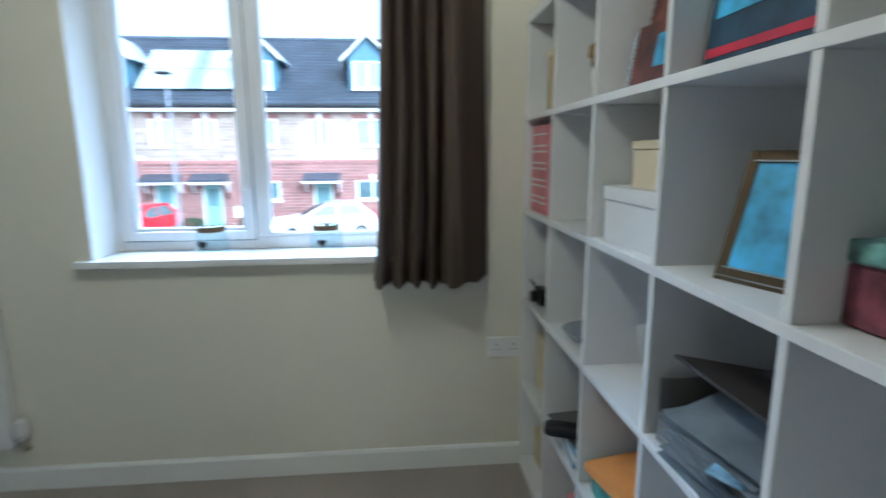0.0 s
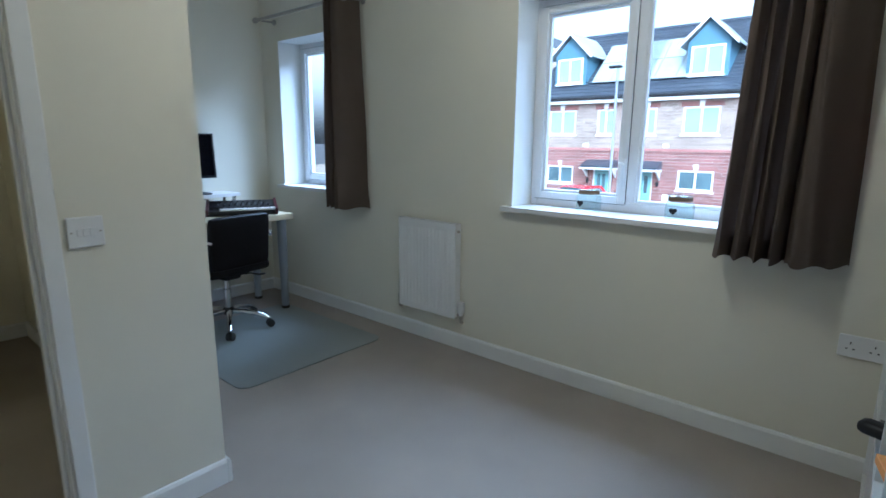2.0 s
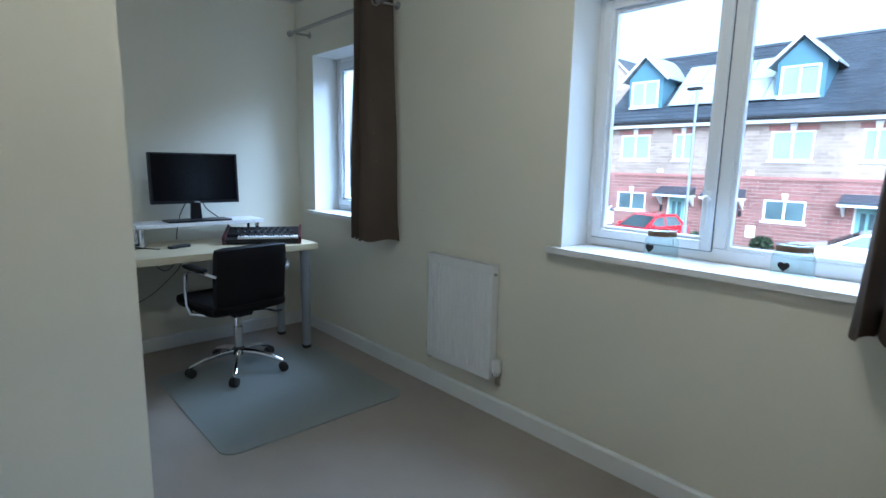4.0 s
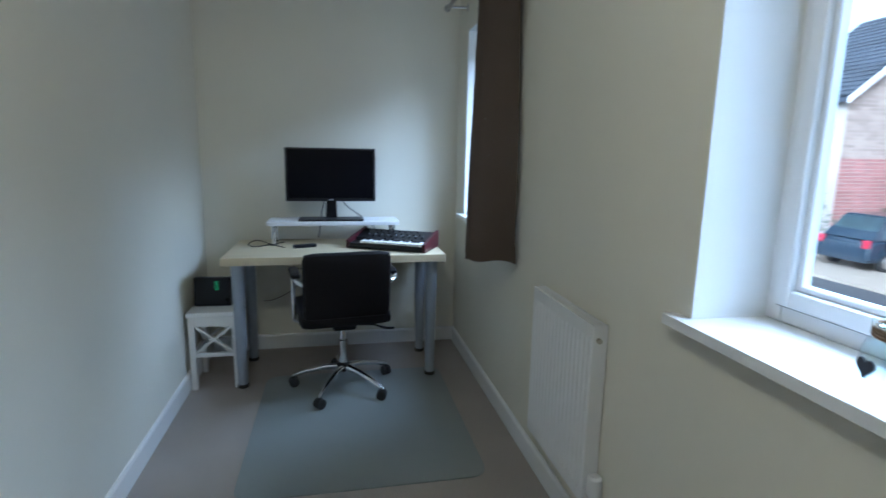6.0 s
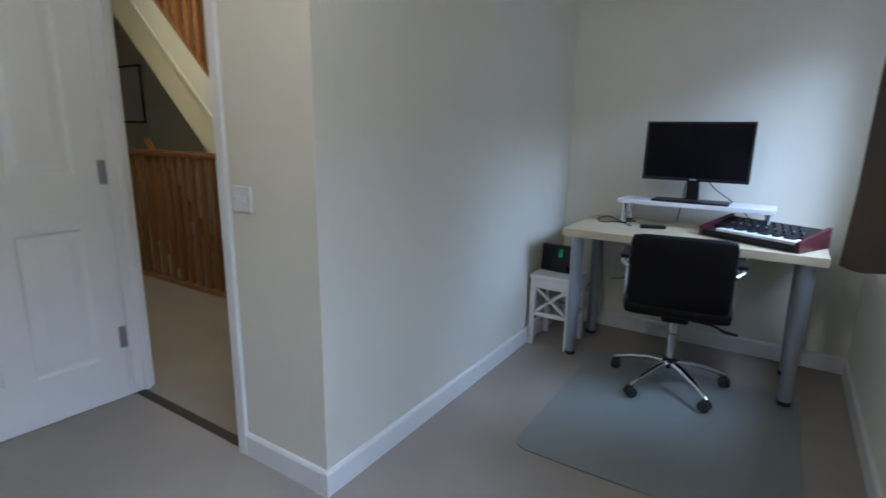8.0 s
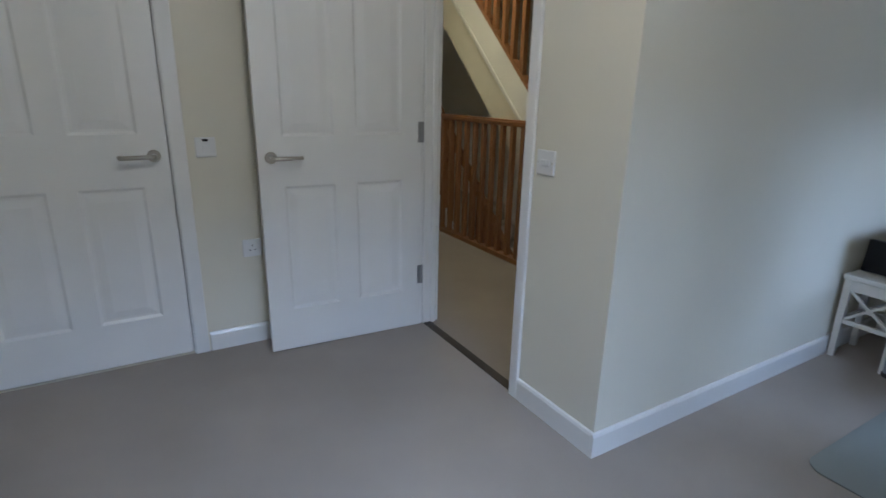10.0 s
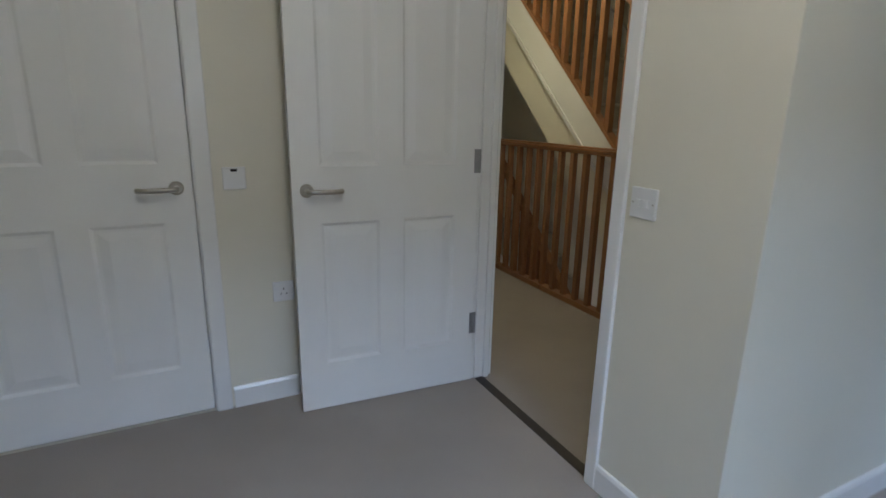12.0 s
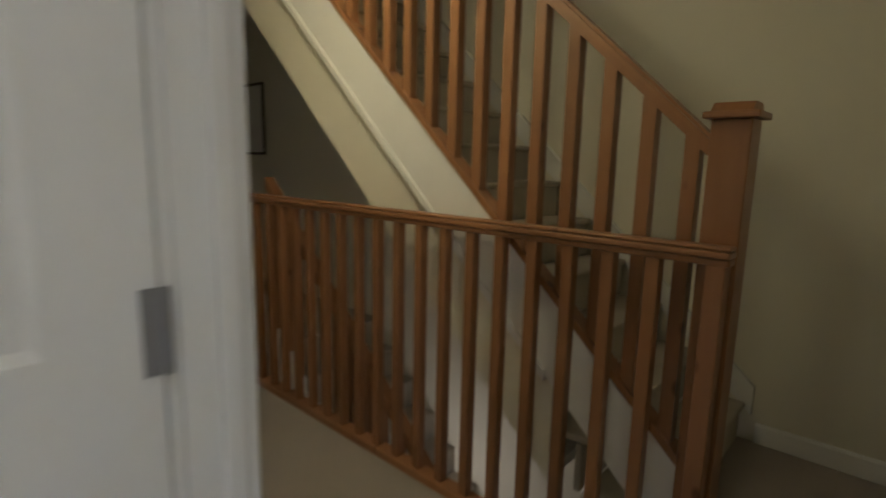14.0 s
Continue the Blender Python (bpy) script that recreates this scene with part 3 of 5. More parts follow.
part("seat", cushion(-0.30, 0.17, -0.235, 0.235, 0.385, 0.465, 0.036), LEATHER, chair, smooth=True)
lean = T((0.145, 0, 0.44)) @ R(6, "Y")
part("backrest", cushion(-0.025, 0.035, -0.218, 0.218, 0.0, 0.345, 0.028), LEATHER, chair, smooth=True, at=lean)
for s in (-1, 1):
    y = 0.245 * s
    part("armrest", tube([(0.20, 0.215 * s, 0.63), (0.17, y, 0.645), (-0.04, y, 0.64), (-0.10, y, 0.61), (-0.115, y, 0.52), (-0.10, y, 0.42), (-0.05, y, 0.385), (0.02, 0.20 * s, 0.382)], 0.011, seg=12), CHROME, chair, smooth=True)
    part("arm_pad", cushion(-0.09, 0.13, y - 0.025, y + 0.025, 0.646, 0.672, 0.012), LEATHER, chair, smooth=True)

# floor mat
pts = []
x0, x1, y0, y1, r = -1.72, -0.615, 1.865, 2.845, 0.07
for cx, cy, a0 in ((x1 - r, y1 - r, 0), (x0 + r, y1 - r, 90), (x0 + r, y0 + r, 180), (x1 - r, y0 + r, 270)):
    pts += [(cx + r * math.cos(radians(a0 + a)), cy + r * math.sin(radians(a0 + a))) for a in range(0, 91, 15)]
mat = part("floor_mat", prism(pts, (0.001, 0.0065), "z"), MAT)
tagged(mat, "thin grey-blue translucent plastic chair mat on the carpet", "floor mat")

# stool
stool = thing("stool", "small white wooden stool with crossed braces under its seat", "stool", T((-1.755, 1.612, 0)) @ Matrix.Diagonal((1, 1, 1.04, 1)))
part("seat", box(-0.14, 0.14, -0.13, 0.13, 0.388, 0.412, bevel=0.005, seg=2), GLOSS, stool)
for x in (-0.118, 0.118):
    for y in (-0.108, 0.108):
        part("leg", prism([(-0.015, 0.388), (0.015, 0.388), (0.013 + 0.0, 0.0), (-0.013, 0.0)], (-0.014, 0.014), "x"), GLOSS, stool, at=T((x, y, 0)))
for x in (-0.118, 0.118):
    part("apron", box(x - 0.009, x + 0.009, -0.094, 0.094, 0.335, 0.388, bevel=0.001), GLOSS, stool)
    part("stretcher", box(x - 0.009, x + 0.009, -0.094, 0.094, 0.172, 0.194, bevel=0.002), GLOSS, stool)
    for s in (-1, 1):
        part("cross_brace", prism([(-0.094, 0.2 if s > 0 else 0.328), (-0.082, 0.194 if s > 0 else 0.335), (0.094, 0.328 if s > 0 else 0.2), (0.082, 0.335 if s > 0 else 0.194)], (x - 0.007 + 0.001 * s, x + 0.006 + 0.001 * s), "x"), GLOSS, stool)
for y in (-0.108, 0.108):
    part("apron", box(-0.104, 0.104, y - 0.009, y + 0.009, 0.335, 0.388, bevel=0.001), GLOSS, stool)
    part("stretcher", box(-0.104, 0.104, y - 0.009, y + 0.009, 0.172, 0.194, bevel=0.002), GLOSS, stool)

# router
router = thing("router", "black broadband router with green lights on the white stool", "router", T((-1.76, 1.592, 0.4285)) @ R(-4))
part("case", box(-0.022, 0.022, -0.097, 0.097, 0.0, 0.158, bevel=0.006, seg=2), BLACK, router, at=R(-5, "Y"))
for k in range(4):
    part("status_light", box(0.022, 0.0232, 0.014, 0.034, 0.092 + k * 0.013, 0.0945 + k * 0.013), GREEN_LED, router, at=R(-5, "Y"))
part("button", tube([(0.022, 0.078, 0.03), (0.0235, 0.078, 0.03)], 0.014, seg=16), SCREEN, router, at=R(-5, "Y"))

# things on the desk, and cables
box1 = thing("desk_gadget", "small black remote control lying on the desk", "remote control", T((-1.86, 2.08, DESK_Z)) @ R(20))
part("case", box(-0.02, 0.02, -0.065, 0.065, 0, 0.018, bevel=0.004, seg=2), BLACK, box1)


def cable(label, path, r=0.003, mat=None):
    pts = [Vector(p) for p in path]
    fine = []
    for i in range(len(pts) - 1):
        p0, p1, p2, p3 = pts[max(i - 1, 0)], pts[i], pts[i + 1], pts[min(i + 2, len(pts) - 1)]
        for k in range(6):
            t = k / 6
            fine.append(0.5 * ((2 * p1) + (p2 - p0) * t + (2 * p0 - 5 * p1 + 4 * p2 - p3) * t * t + (3 * p1 - p0 - 3 * p2 + p3) * t ** 3))
    fine.append(pts[-1])
    c = part("cable", tube(fine, r, seg=6), mat or BLACK, smooth=True)
    return tagged(c, label, "cable")


cable("black cable coiled on the desk top", [(-2.03, 1.95, DESK_Z + 0.004), (-1.93, 1.86, DESK_Z + 0.004), (-1.88, 1.80, DESK_Z + 0.005), (-1.93, 1.76, DESK_Z + 0.012), (-2.0, 1.80, DESK_Z + 0.022), (-1.95, 1.88, DESK_Z + 0.008), (-1.88, 1.94, DESK_Z + 0.004), (-1.84, 1.97, DESK_Z + 0.005)])
cable("black cable hanging behind the monitor", [(-2.05, 2.21, 1.02), (-2.12, 2.18, 0.93), (-2.155, 2.17, 0.87), (-2.175, 2.16, 0.80), (-2.17, 2.15, 0.735)])
cable("black cable hanging behind the monitor", [(-2.05, 2.28, 1.02), (-2.12, 2.33, 0.94), (-2.165, 2.42, 0.87), (-2.17, 2.5, 0.80), (-2.1, 2.55, 0.735), (-1.95, 2.56, 0.732)])
cable("thin dark cable drooping under the desk", [(-2.08, 1.98, 0.68), (-2.06, 1.99, 0.60), (-2.04, 2.04, 0.56), (-2.05, 2.1, 0.60), (-2.06, 2.14, 0.68)], 0.0025)
cable("thin dark cable drooping under the desk", [(-2.06, 2.16, 0.68), (-2.05, 2.13, 0.58), (-2.08, 2.07, 0.50), (-2.12, 1.97, 0.40), (-2.15, 1.86, 0.34), (-2.17, 1.80, 0.33)], 0.0025)
cable("thin dark cable drooping under the desk", [(-2.07, 1.93, 0.68), (-2.05, 1.96, 0.63), (-2.04, 2.02, 0.62), (-2.06, 2.2, 0.68)], 0.0025)
cable("black cable between the stool and the wall", [(-1.79, 1.62, 0.44), (-1.93, 1.60, 0.32), (-2.0, 1.64, 0.2), (-1.98, 1.68, 0.16), (-2.05, 1.7, 0.3), (-2.18, 1.72, 0.33)], 0.0025)

# radiator
rad = thing("radiator", "white ribbed panel radiator mounted low on the wall", "radiator", T((-0.381, 0, 0)))
bm = bmesh.new()
n, z0, z1, yf = 16, 0.200, 0.776, 2.997
xs = [-0.233 + 0.466 * k / (n * 4) for k in range(n * 4 + 1)]
ys = [yf + (0.0045 if k % 4 == 0 else 0.0) for k in range(n * 4 + 1)]
rows = [z0, z0 + 0.035, z0 + 0.045, z1 - 0.045, z1 - 0.035, z1]
grid = [[bm.verts.new((x, y if 1 < j < 4 else yf, z)) for x, y in zip(xs, ys)] for j, z in enumerate(rows)]
for a, b in zip(grid, grid[1:]):
    for k in range(len(xs) - 1):
        bm.faces.new((a[k], a[k + 1], b[k + 1], b[k]))
block(bm, -0.233, 0.233, yf + 0.005, yf + 0.012, z0, z1)
part("front_panel", bm, RADIATOR, rad)
part("side_cover", box(-0.237, -0.2335, yf + 0.001, yf + 0.05, z0 + 0.01, z1 + 0.006, bevel=0.001), RADIATOR, rad)
part("side_cover", box(0.2335, 0.237, yf + 0.001, yf + 0.05, z0 + 0.01, z1 + 0.006, bevel=0.001), RADIATOR, rad)
part("top_grille", boxes([(-0.233, 0.233, yf + 0.001, yf + 0.008, z1, z1 + 0.004), (-0.233, 0.233, yf + 0.042, yf + 0.049, z1, z1 + 0.004)] + [(-0.233 + k * 0.0187, -0.235 + k * 0.0187, yf + 0.008, yf + 0.042, z1 - 0.002, z1 + 0.003) for k in range(26)]), RADIATOR, rad)
part("convector", boxes([(-0.23 + k * 0.02, -0.228 + k * 0.02, yf + 0.013, yf + 0.045, z0 + 0.05, z1 - 0.03) for k in range(24)]), RADIATOR, rad)
for x in (-0.17, 0.17):
    part("bracket", box(x - 0.015, x + 0.015, yf + 0.046, Y_NORTH, z0 + 0.1, z1 - 0.08), RADIATOR, rad)
v = part("radiator_valve", tube([(0.26, yf + 0.03, 0.222), (0.26, yf + 0.03, 0.24), (0.26, yf + 0.03, 0.245), (0.26, yf + 0.03, 0.30), (0.26, yf + 0.03, 0.306)], [0.015, 0.018, 0.024, 0.022, 0.016], seg=20), PLASTIC, rad, "white thermostatic valve", smooth=True)
bm = tube([(0.233, yf + 0.03, 0.222), (0.275, yf + 0.03, 0.222)], 0.009, seg=12)
rod(bm, [(0.26, yf + 0.03, 0.24), (0.26, yf + 0.03, 0.18), (0.26, yf + 0.04, 0.172), (0.26, Y_NORTH, 0.17)], 0.0075, seg=12)
part("pipe", bm, METAL, v, smooth=True)
bm = tube([(-0.233, yf + 0.03, 0.228), (-0.265, yf + 0.03, 0.228)], 0.009, seg=12)
rod(bm, [(-0.26, yf + 0.03, 0.255), (-0.26, yf + 0.03, 0.18), (-0.26, yf + 0.04, 0.172), (-0.26, Y_NORTH, 0.17)], 0.0075, seg=12)
rod(bm, [(-0.26, yf + 0.03, 0.235), (-0.26, yf + 0.03, 0.265)], 0.011, seg=12)
part("lockshield_valve", bm, METAL, rad, smooth=True)
part("bleed_valve", tube([(0.237, yf + 0.02, 0.735), (0.248, yf + 0.02, 0.735)], 0.008, seg=12), METAL, rad, smooth=True)


# curtains and rods
def curtain(name, label, low, high, zb, zt, eyelets, tufts=()):
    """Cloth hung along a plan of folds: low and high are its (x, y) points at the hem and at the top."""
    def smooth_path(pts, cuts=6):
        out = []
        for i in range(len(pts) - 1):
            p0, p1, p2, p3 = (Vector(pts[k]) for k in (max(i - 1, 0), i, i + 1, min(i + 2, len(pts) - 1)))
            for k in range(cuts):
                t = k / cuts
                out.append(0.5 * ((2 * p1) + (p2 - p0) * t + (2 * p0 - 5 * p1 + 4 * p2 - p3) * t * t + (3 * p1 - p0 - 3 * p2 + p3) * t ** 3))
        return out + [Vector(pts[-1])]

    a, b = smooth_path(low), smooth_path(high)

    def cloth(levels, thick):
        bm = bmesh.new()
        grid = []
        for v in levels:
            row = []
            for i, (p, q) in enumerate(zip(a, b)):
                w = v ** 0.8
                x, y = p.lerp(q, w)
                drift = 0.006 * math.sin(4.2 * v + 0.35 * i) + 0.004 * math.sin(9.0 * v + 0.8 * i)
                row.append(bm.verts.new((x + drift * 0.6, y + drift * (1 - 0.6 * v), zb + (zt - zb) * v + (0.007 * math.sin(0.5 * i) if v < 0.01 else 0))))
            grid.append(row)
        for r, q in zip(grid, grid[1:]):
            for i in range(len(a) - 1):
                bm.faces.new((r[i], r[i + 1], q[i + 1], q[i]))
        bmesh.ops.solidify(bm, geom=bm.faces[:], thickness=thick)
        bmesh.ops.translate(bm, verts=bm.verts, vec=(0, thick / 2, 0))
        return bm

    c = thing(name, label, "curtain", T((0, 0, 0)))
    part("cloth", cloth([j / 26 for j in range(27)], 0.003), CURTAIN, c, smooth=True)
    part("hem", cloth([0.0, 0.02, 0.038, 0.055], 0.009), CURTAIN, c, smooth=True)
    for x, y, turn in eyelets:
        bm = tube([(0.021 * math.cos(q * math.pi / 10), 0, 0.021 * math.sin(q * math.pi / 10)) for q in range(21)], 0.004, seg=6)
        part("eyelet", bm, ROD, c, smooth=True, at=T((x, y, zt - 0.035)) @ R(turn))
    for x, y, z in tufts:
        part("thread", tube([(x, y, z), (x + 0.004, y - 0.001, z + 0.003)], 0.0008, seg=5), PAPERWHITE, c)
    return c


def curtain_rod(x0, x1, y, z, label):
    c = thing("curtain_rod", label, "curtain rod", T((0, 0, 0)))
    part("rod", tube([(x0, y, z), (x1, y, z)], 0.0125, seg=16), ROD, c, smooth=True)
    for x, s in ((x0, -1), (x1, 1)):
        part("finial", tube([(x, y, z), (x + s * 0.006, y, z), (x + s * 0.012, y, z), (x + s * 0.028, y, z), (x + s * 0.036, y, z)], [0.014, 0.019, 0.021, 0.021, 0.014], seg=18), ROD, c, smooth=True)
        xb = x - s * 0.07
        bm = tube([(xb, Y_NORTH - 0.001, z - 0.01), (xb, y + 0.01, z - 0.014), (xb, y, z - 0.014)], [0.007, 0.007, 0.007], seg=10)
        rod(bm, [(xb, Y_NORTH - 0.006, z - 0.01), (xb, Y_NORTH - 0.001, z - 0.01)], 0.022, seg=16)
        part("bracket", bm, ROD, c, smooth=True)


ROD_Z = 2.14
curtain_rod(-2.06, -0.90, 2.945, ROD_Z, "brushed steel curtain rod over the window beside the desk")
curtain_rod(0.03, 1.74, 2.945, ROD_Z, "brushed steel curtain rod over the wide window")
curtain("curtain", "gathered brown eyelet curtain with one flat fold, beside the desk",
        [(-1.205, 2.99), (-1.20, 2.90), (-1.183, 2.872), (-1.165, 2.91), (-1.158, 3.01), (-1.146, 2.91), (-1.128, 2.858), (-1.108, 2.91), (-1.102, 3.01), (-1.088, 2.90), (-1.065, 2.838), (-1.03, 2.842), (-1.0, 2.868), (-0.955, 2.955), (-0.915, 3.035)],
        [(-1.215, 2.99), (-1.21, 2.92), (-1.195, 2.90), (-1.18, 2.93), (-1.172, 2.99), (-1.160, 2.93), (-1.145, 2.895), (-1.128, 2.93), (-1.120, 2.985), (-1.108, 2.92), (-1.088, 2.882), (-1.062, 2.885), (-1.04, 2.905), (-1.005, 2.96), (-0.975, 3.01)],
        0.808, ROD_Z + 0.035, [(-1.18, 2.945, 90), (-1.142, 2.945, 90), (-1.10, 2.945, 90), (-1.06, 2.925, 60), (-1.02, 2.932, 50)],
        [(-0.985, 2.872, 1.60), (-0.975, 2.885, 1.42), (-0.97, 2.9, 1.27), (-1.085, 2.838, 1.78)])
curtain("curtain", "gathered dark brown eyelet curtain at the end of the wide window",
        [(1.235, 2.99), (1.245, 2.90), (1.272, 2.882), (1.290, 2.93), (1.295, 3.005), (1.312, 2.93), (1.332, 2.88), (1.352, 2.93), (1.356, 3.005), (1.372, 2.93), (1.392, 2.878), (1.412, 2.93), (1.417, 3.005), (1.432, 2.93), (1.452, 2.878), (1.474, 2.93), (1.478, 2.995), (1.495, 2.92), (1.518, 2.875), (1.56, 2.89), (1.61, 2.95), (1.65, 2.99), (1.675, 3.035)],
        [(1.30, 2.985), (1.308, 2.92), (1.322, 2.905), (1.336, 2.94), (1.342, 2.985), (1.354, 2.94), (1.370, 2.902), (1.386, 2.94), (1.392, 2.985), (1.404, 2.94), (1.420, 2.902), (1.438, 2.94), (1.444, 2.985), (1.458, 2.94), (1.474, 2.902), (1.490, 2.94), (1.496, 2.985), (1.512, 2.935), (1.532, 2.90), (1.565, 2.915), (1.605, 2.955), (1.635, 2.98), (1.655, 3.01)],
        0.82, ROD_Z + 0.035, [(1.33, 2.945, 90), (1.385, 2.945, 90), (1.44, 2.945, 90), (1.495, 2.945, 90), (1.59, 2.945, 60)])


# jars
def jar(x, y, label, spin):
    j = thing("glass_jar", label, "jar", T((x, y, 0.9085)) @ R(spin), group="jars on the window board")
    prof = [(0.045, 0.0), (0.056, 0.006), (0.061, 0.02), (0.061, 0.075), (0.055, 0.09), (0.047, 0.098), (0.047, 0.112), (0.052, 0.114), (0.052, 0.12), (0.046, 0.122)]
    inner = []
    bm = tube([(0, 0, z) for _, z in prof] + [(0, 0, z) for _, z in inner], [r for r, _ in prof + inner], seg=32, caps=False)
    part("jar_body", bm, JAR, j, smooth=True).visible_shadow = False
    part("jar_base", tube([(0, 0, 0.0005), (0, 0, 0.004)], 0.046, seg=32), JAR, j, smooth=True).visible_shadow = False
    part("rim", tube([(0, 0, 0.118), (0, 0, 0.1225)], 0.053, seg=32, caps=False), JAR, j, smooth=True)
    bm = bmesh.new()
    for k in range(4):
        rod(bm, [(0.0495 * math.cos(a), 0.0495 * math.sin(a), 0.1 + k * 0.0045) for a in [2 * math.pi * q / 24 for q in range(25)]], 0.0026, seg=6)
    part("twine", bm, TWINE, j, smooth=True)
    rod_bm = tube([(0.05, -0.02, 0.104), (0.065, -0.02, 0.095), (0.066, -0.02, 0.075), (0.063, -0.016, 0.07)], 0.002, seg=6)
    part("wire_clip", rod_bm, ROD, j, smooth=True)
    heart = []
    for q in range(28):
        a = 2 * math.pi * q / 28
        heart.append((0.0011 * 16 * math.sin(a) ** 3, 0.0011 * (13 * math.cos(a) - 5 * math.cos(2 * a) - 2 * math.cos(3 * a) - math.cos(4 * a)) + 0.055))
    part("heart_tag", prism(heart, (-0.067, -0.063), "y"), SLATE, j)


jar(0.615, 3.11, "clear glass jar with a twine collar and black heart tag", -14)
jar(1.05, 3.105, "clear glass jar with a black heart tag beside the curtain", -8)


# switches and sockets
def plate(name, label, category, w, h, m):
    p = thing(name, label, category, m)
    part("plate", box(-w / 2, w / 2, -0.009, 0, -h / 2, h / 2, bevel=0.003, seg=2), PLASTIC, p)
    return p


def socket_face(p, x):
    for dx, dz, w, h in ((0, 0.012, 0.004, 0.008), (-0.011, -0.010, 0.007, 0.004), (0.011, -0.010, 0.007, 0.004)):
        part("pin_hole", box(x + dx - w / 2, x + dx + w / 2, -0.0096, -0.0088, dz - h / 2, dz + h / 2), SLATE, p)
    part("rocker", box(x - 0.005, x + 0.005, -0.013, -0.009, 0.024, 0.036, bevel=0.001), PLASTIC, p)


s1 = plate("double_socket", "white plastic double mains socket low on the wall", "socket", 0.146, 0.086, T((1.755, Y_NORTH, 0.52)))
socket_face(s1, -0.036)
socket_face(s1, 0.036)
s2 = plate("single_socket", "white plastic single mains socket low beside the open door", "socket", 0.086, 0.086, T((0.828, 0, 0.49)) @ R(180))
socket_face(s2, 0)
fcu = plate("fused_switch", "white plastic fused spur switch with a black rocker", "switch", 0.084, 0.086, T((0.986, 0, 0.972)) @ R(180))
part("fuse_cover", box(-0.013, 0.013, -0.0105, -0.009, -0.018, 0.016, bevel=0.001), PLASTIC, fcu)
part("rocker", box(-0.012, 0.012, -0.013, -0.009, 0.026, 0.036, bevel=0.001), SLATE, fcu)
sw = plate("light_switch", "white plastic three-way light switch beside the doorway", "switch", 0.092, 0.088, T((0, 1.118, 0.993)) @ R(90))
for k in (-1, 0, 1):
    part("rocker", box(k * 0.016 - 0.0068, k * 0.016 + 0.0068, -0.013, -0.009, -0.011, 0.011, bevel=0.001), PLASTIC, sw)
for k in (-0.036, 0.036):
    part("screw", tube([(k, -0.009, 0), (k, -0.0096, 0)], 0.003, seg=10), METAL, sw)


# bookcase: five by five open cells
XS, PITCH, YN, ZB, DEPTH = 1.82, 0.351, 3.058, 0.02, 0.325
case = thing("bookcase", "tall white open-cell bookcase filled with books, boxes and ornaments", "bookcase", T((XS, 0, 0)))
Y_S = YN - 5 * PITCH
HB = ZB + 5 * PITCH
part("side_panel", box(0, DEPTH, YN - 0.024, YN - 0.012, 0.002, HB + 0.016, bevel=0.001), MELAMINE, case)
part("side_panel", box(0, DEPTH, Y_S - 0.019, Y_S + 0.012, 0.0, HB + 0.016, bevel=0.001), MELAMINE, case)
for k in range(6):
    t = 0.0095 if 0 < k < 5 else 0.016
    part("shelf", box(0.0005, DEPTH, Y_S + 0.012, YN - 0.024, ZB + k * PITCH - t, ZB + k * PITCH + t, bevel=0.001), MELAMINE, case)
for k in range(1, 5):
    for r in range(5):
        part("divider", box(0.002, DEPTH, Y_S + k * PITCH - 0.0085, Y_S + k * PITCH + 0.0085, ZB + r * PITCH + 0.0095 + (0.0065 if r == 0 else 0), ZB + (r + 1) * PITCH - 0.0095 - (0.0065 if r == 4 else 0), bevel=0.001), MELAMINE, case)


def cell(col, row):
    """The near left foot of a cell: column 0 is next to the window wall, row 0 the lowest."""
    return YN - (col + 1) * PITCH + 0.0085, ZB + row * PITCH + (0.0097 if row else 0.0165)


def colour(name, rgb, **k):
    return material(name, rgb, **{**dict(rough=0.5, grain=0.04, scale=60, stain=0.1, stain_scale=9), **k})


CARD = colour("cream_card", (0.62, 0.52, 0.34))
GOLD = colour("gold_card", (0.42, 0.30, 0.10), rough=0.4)
PINK = colour("pink_card", (0.62, 0.22, 0.25))
BLUE = colour("bright_blue_print", (0.10, 0.42, 0.72), stain=0.5, stain_scale=14)
DARKBLUE = colour("dark_blue_print", (0.02, 0.05, 0.09), stain=0.6, stain_scale=14)
RED = colour("red_print", (0.42, 0.02, 0.05), stain=0.3)
BROWNBOOK = colour("dark_brown_cover", (0.10, 0.03, 0.02), stain=0.7, stain_scale=16)
ORANGE = colour("orange_cover", (0.75, 0.32, 0.08))
TEAL = colour("teal_print", (0.07, 0.28, 0.27), stain=0.4, stain_scale=20)
PAPER = colour("paper", (0.70, 0.70, 0.70), rough=0.8)
GREYBOX = colour("grey_card", (0.16, 0.15, 0.15), rough=0.45)
BLUEPAPER = colour("pale_blue_wrap", (0.25, 0.42, 0.58), rough=0.25, stain=0.6, stain_scale=20)
FUR = material("golden_brown_fluff", (0.24, 0.15, 0.05), rough=0.95, grain=0.5, scale=160, stain=0.3, stain_scale=25, bump=0.01)
BRONZE = material("bronze_frame", (0.13, 0.09, 0.05), rough=0.35, metal=0.8, grain=0.1)
PORCELAIN = material("white_porcelain", (0.75, 0.74, 0.72), rough=0.2)


def placed(name, label, category, col, row, dx, dy, spin=0.0):
    """A thing in a cell: dx metres back from the front edge, dy from the cell's near side."""
    y, z = cell(col, row)
    return thing(name, label, category, T((XS + dx, y + dy, z)) @ R(spin))


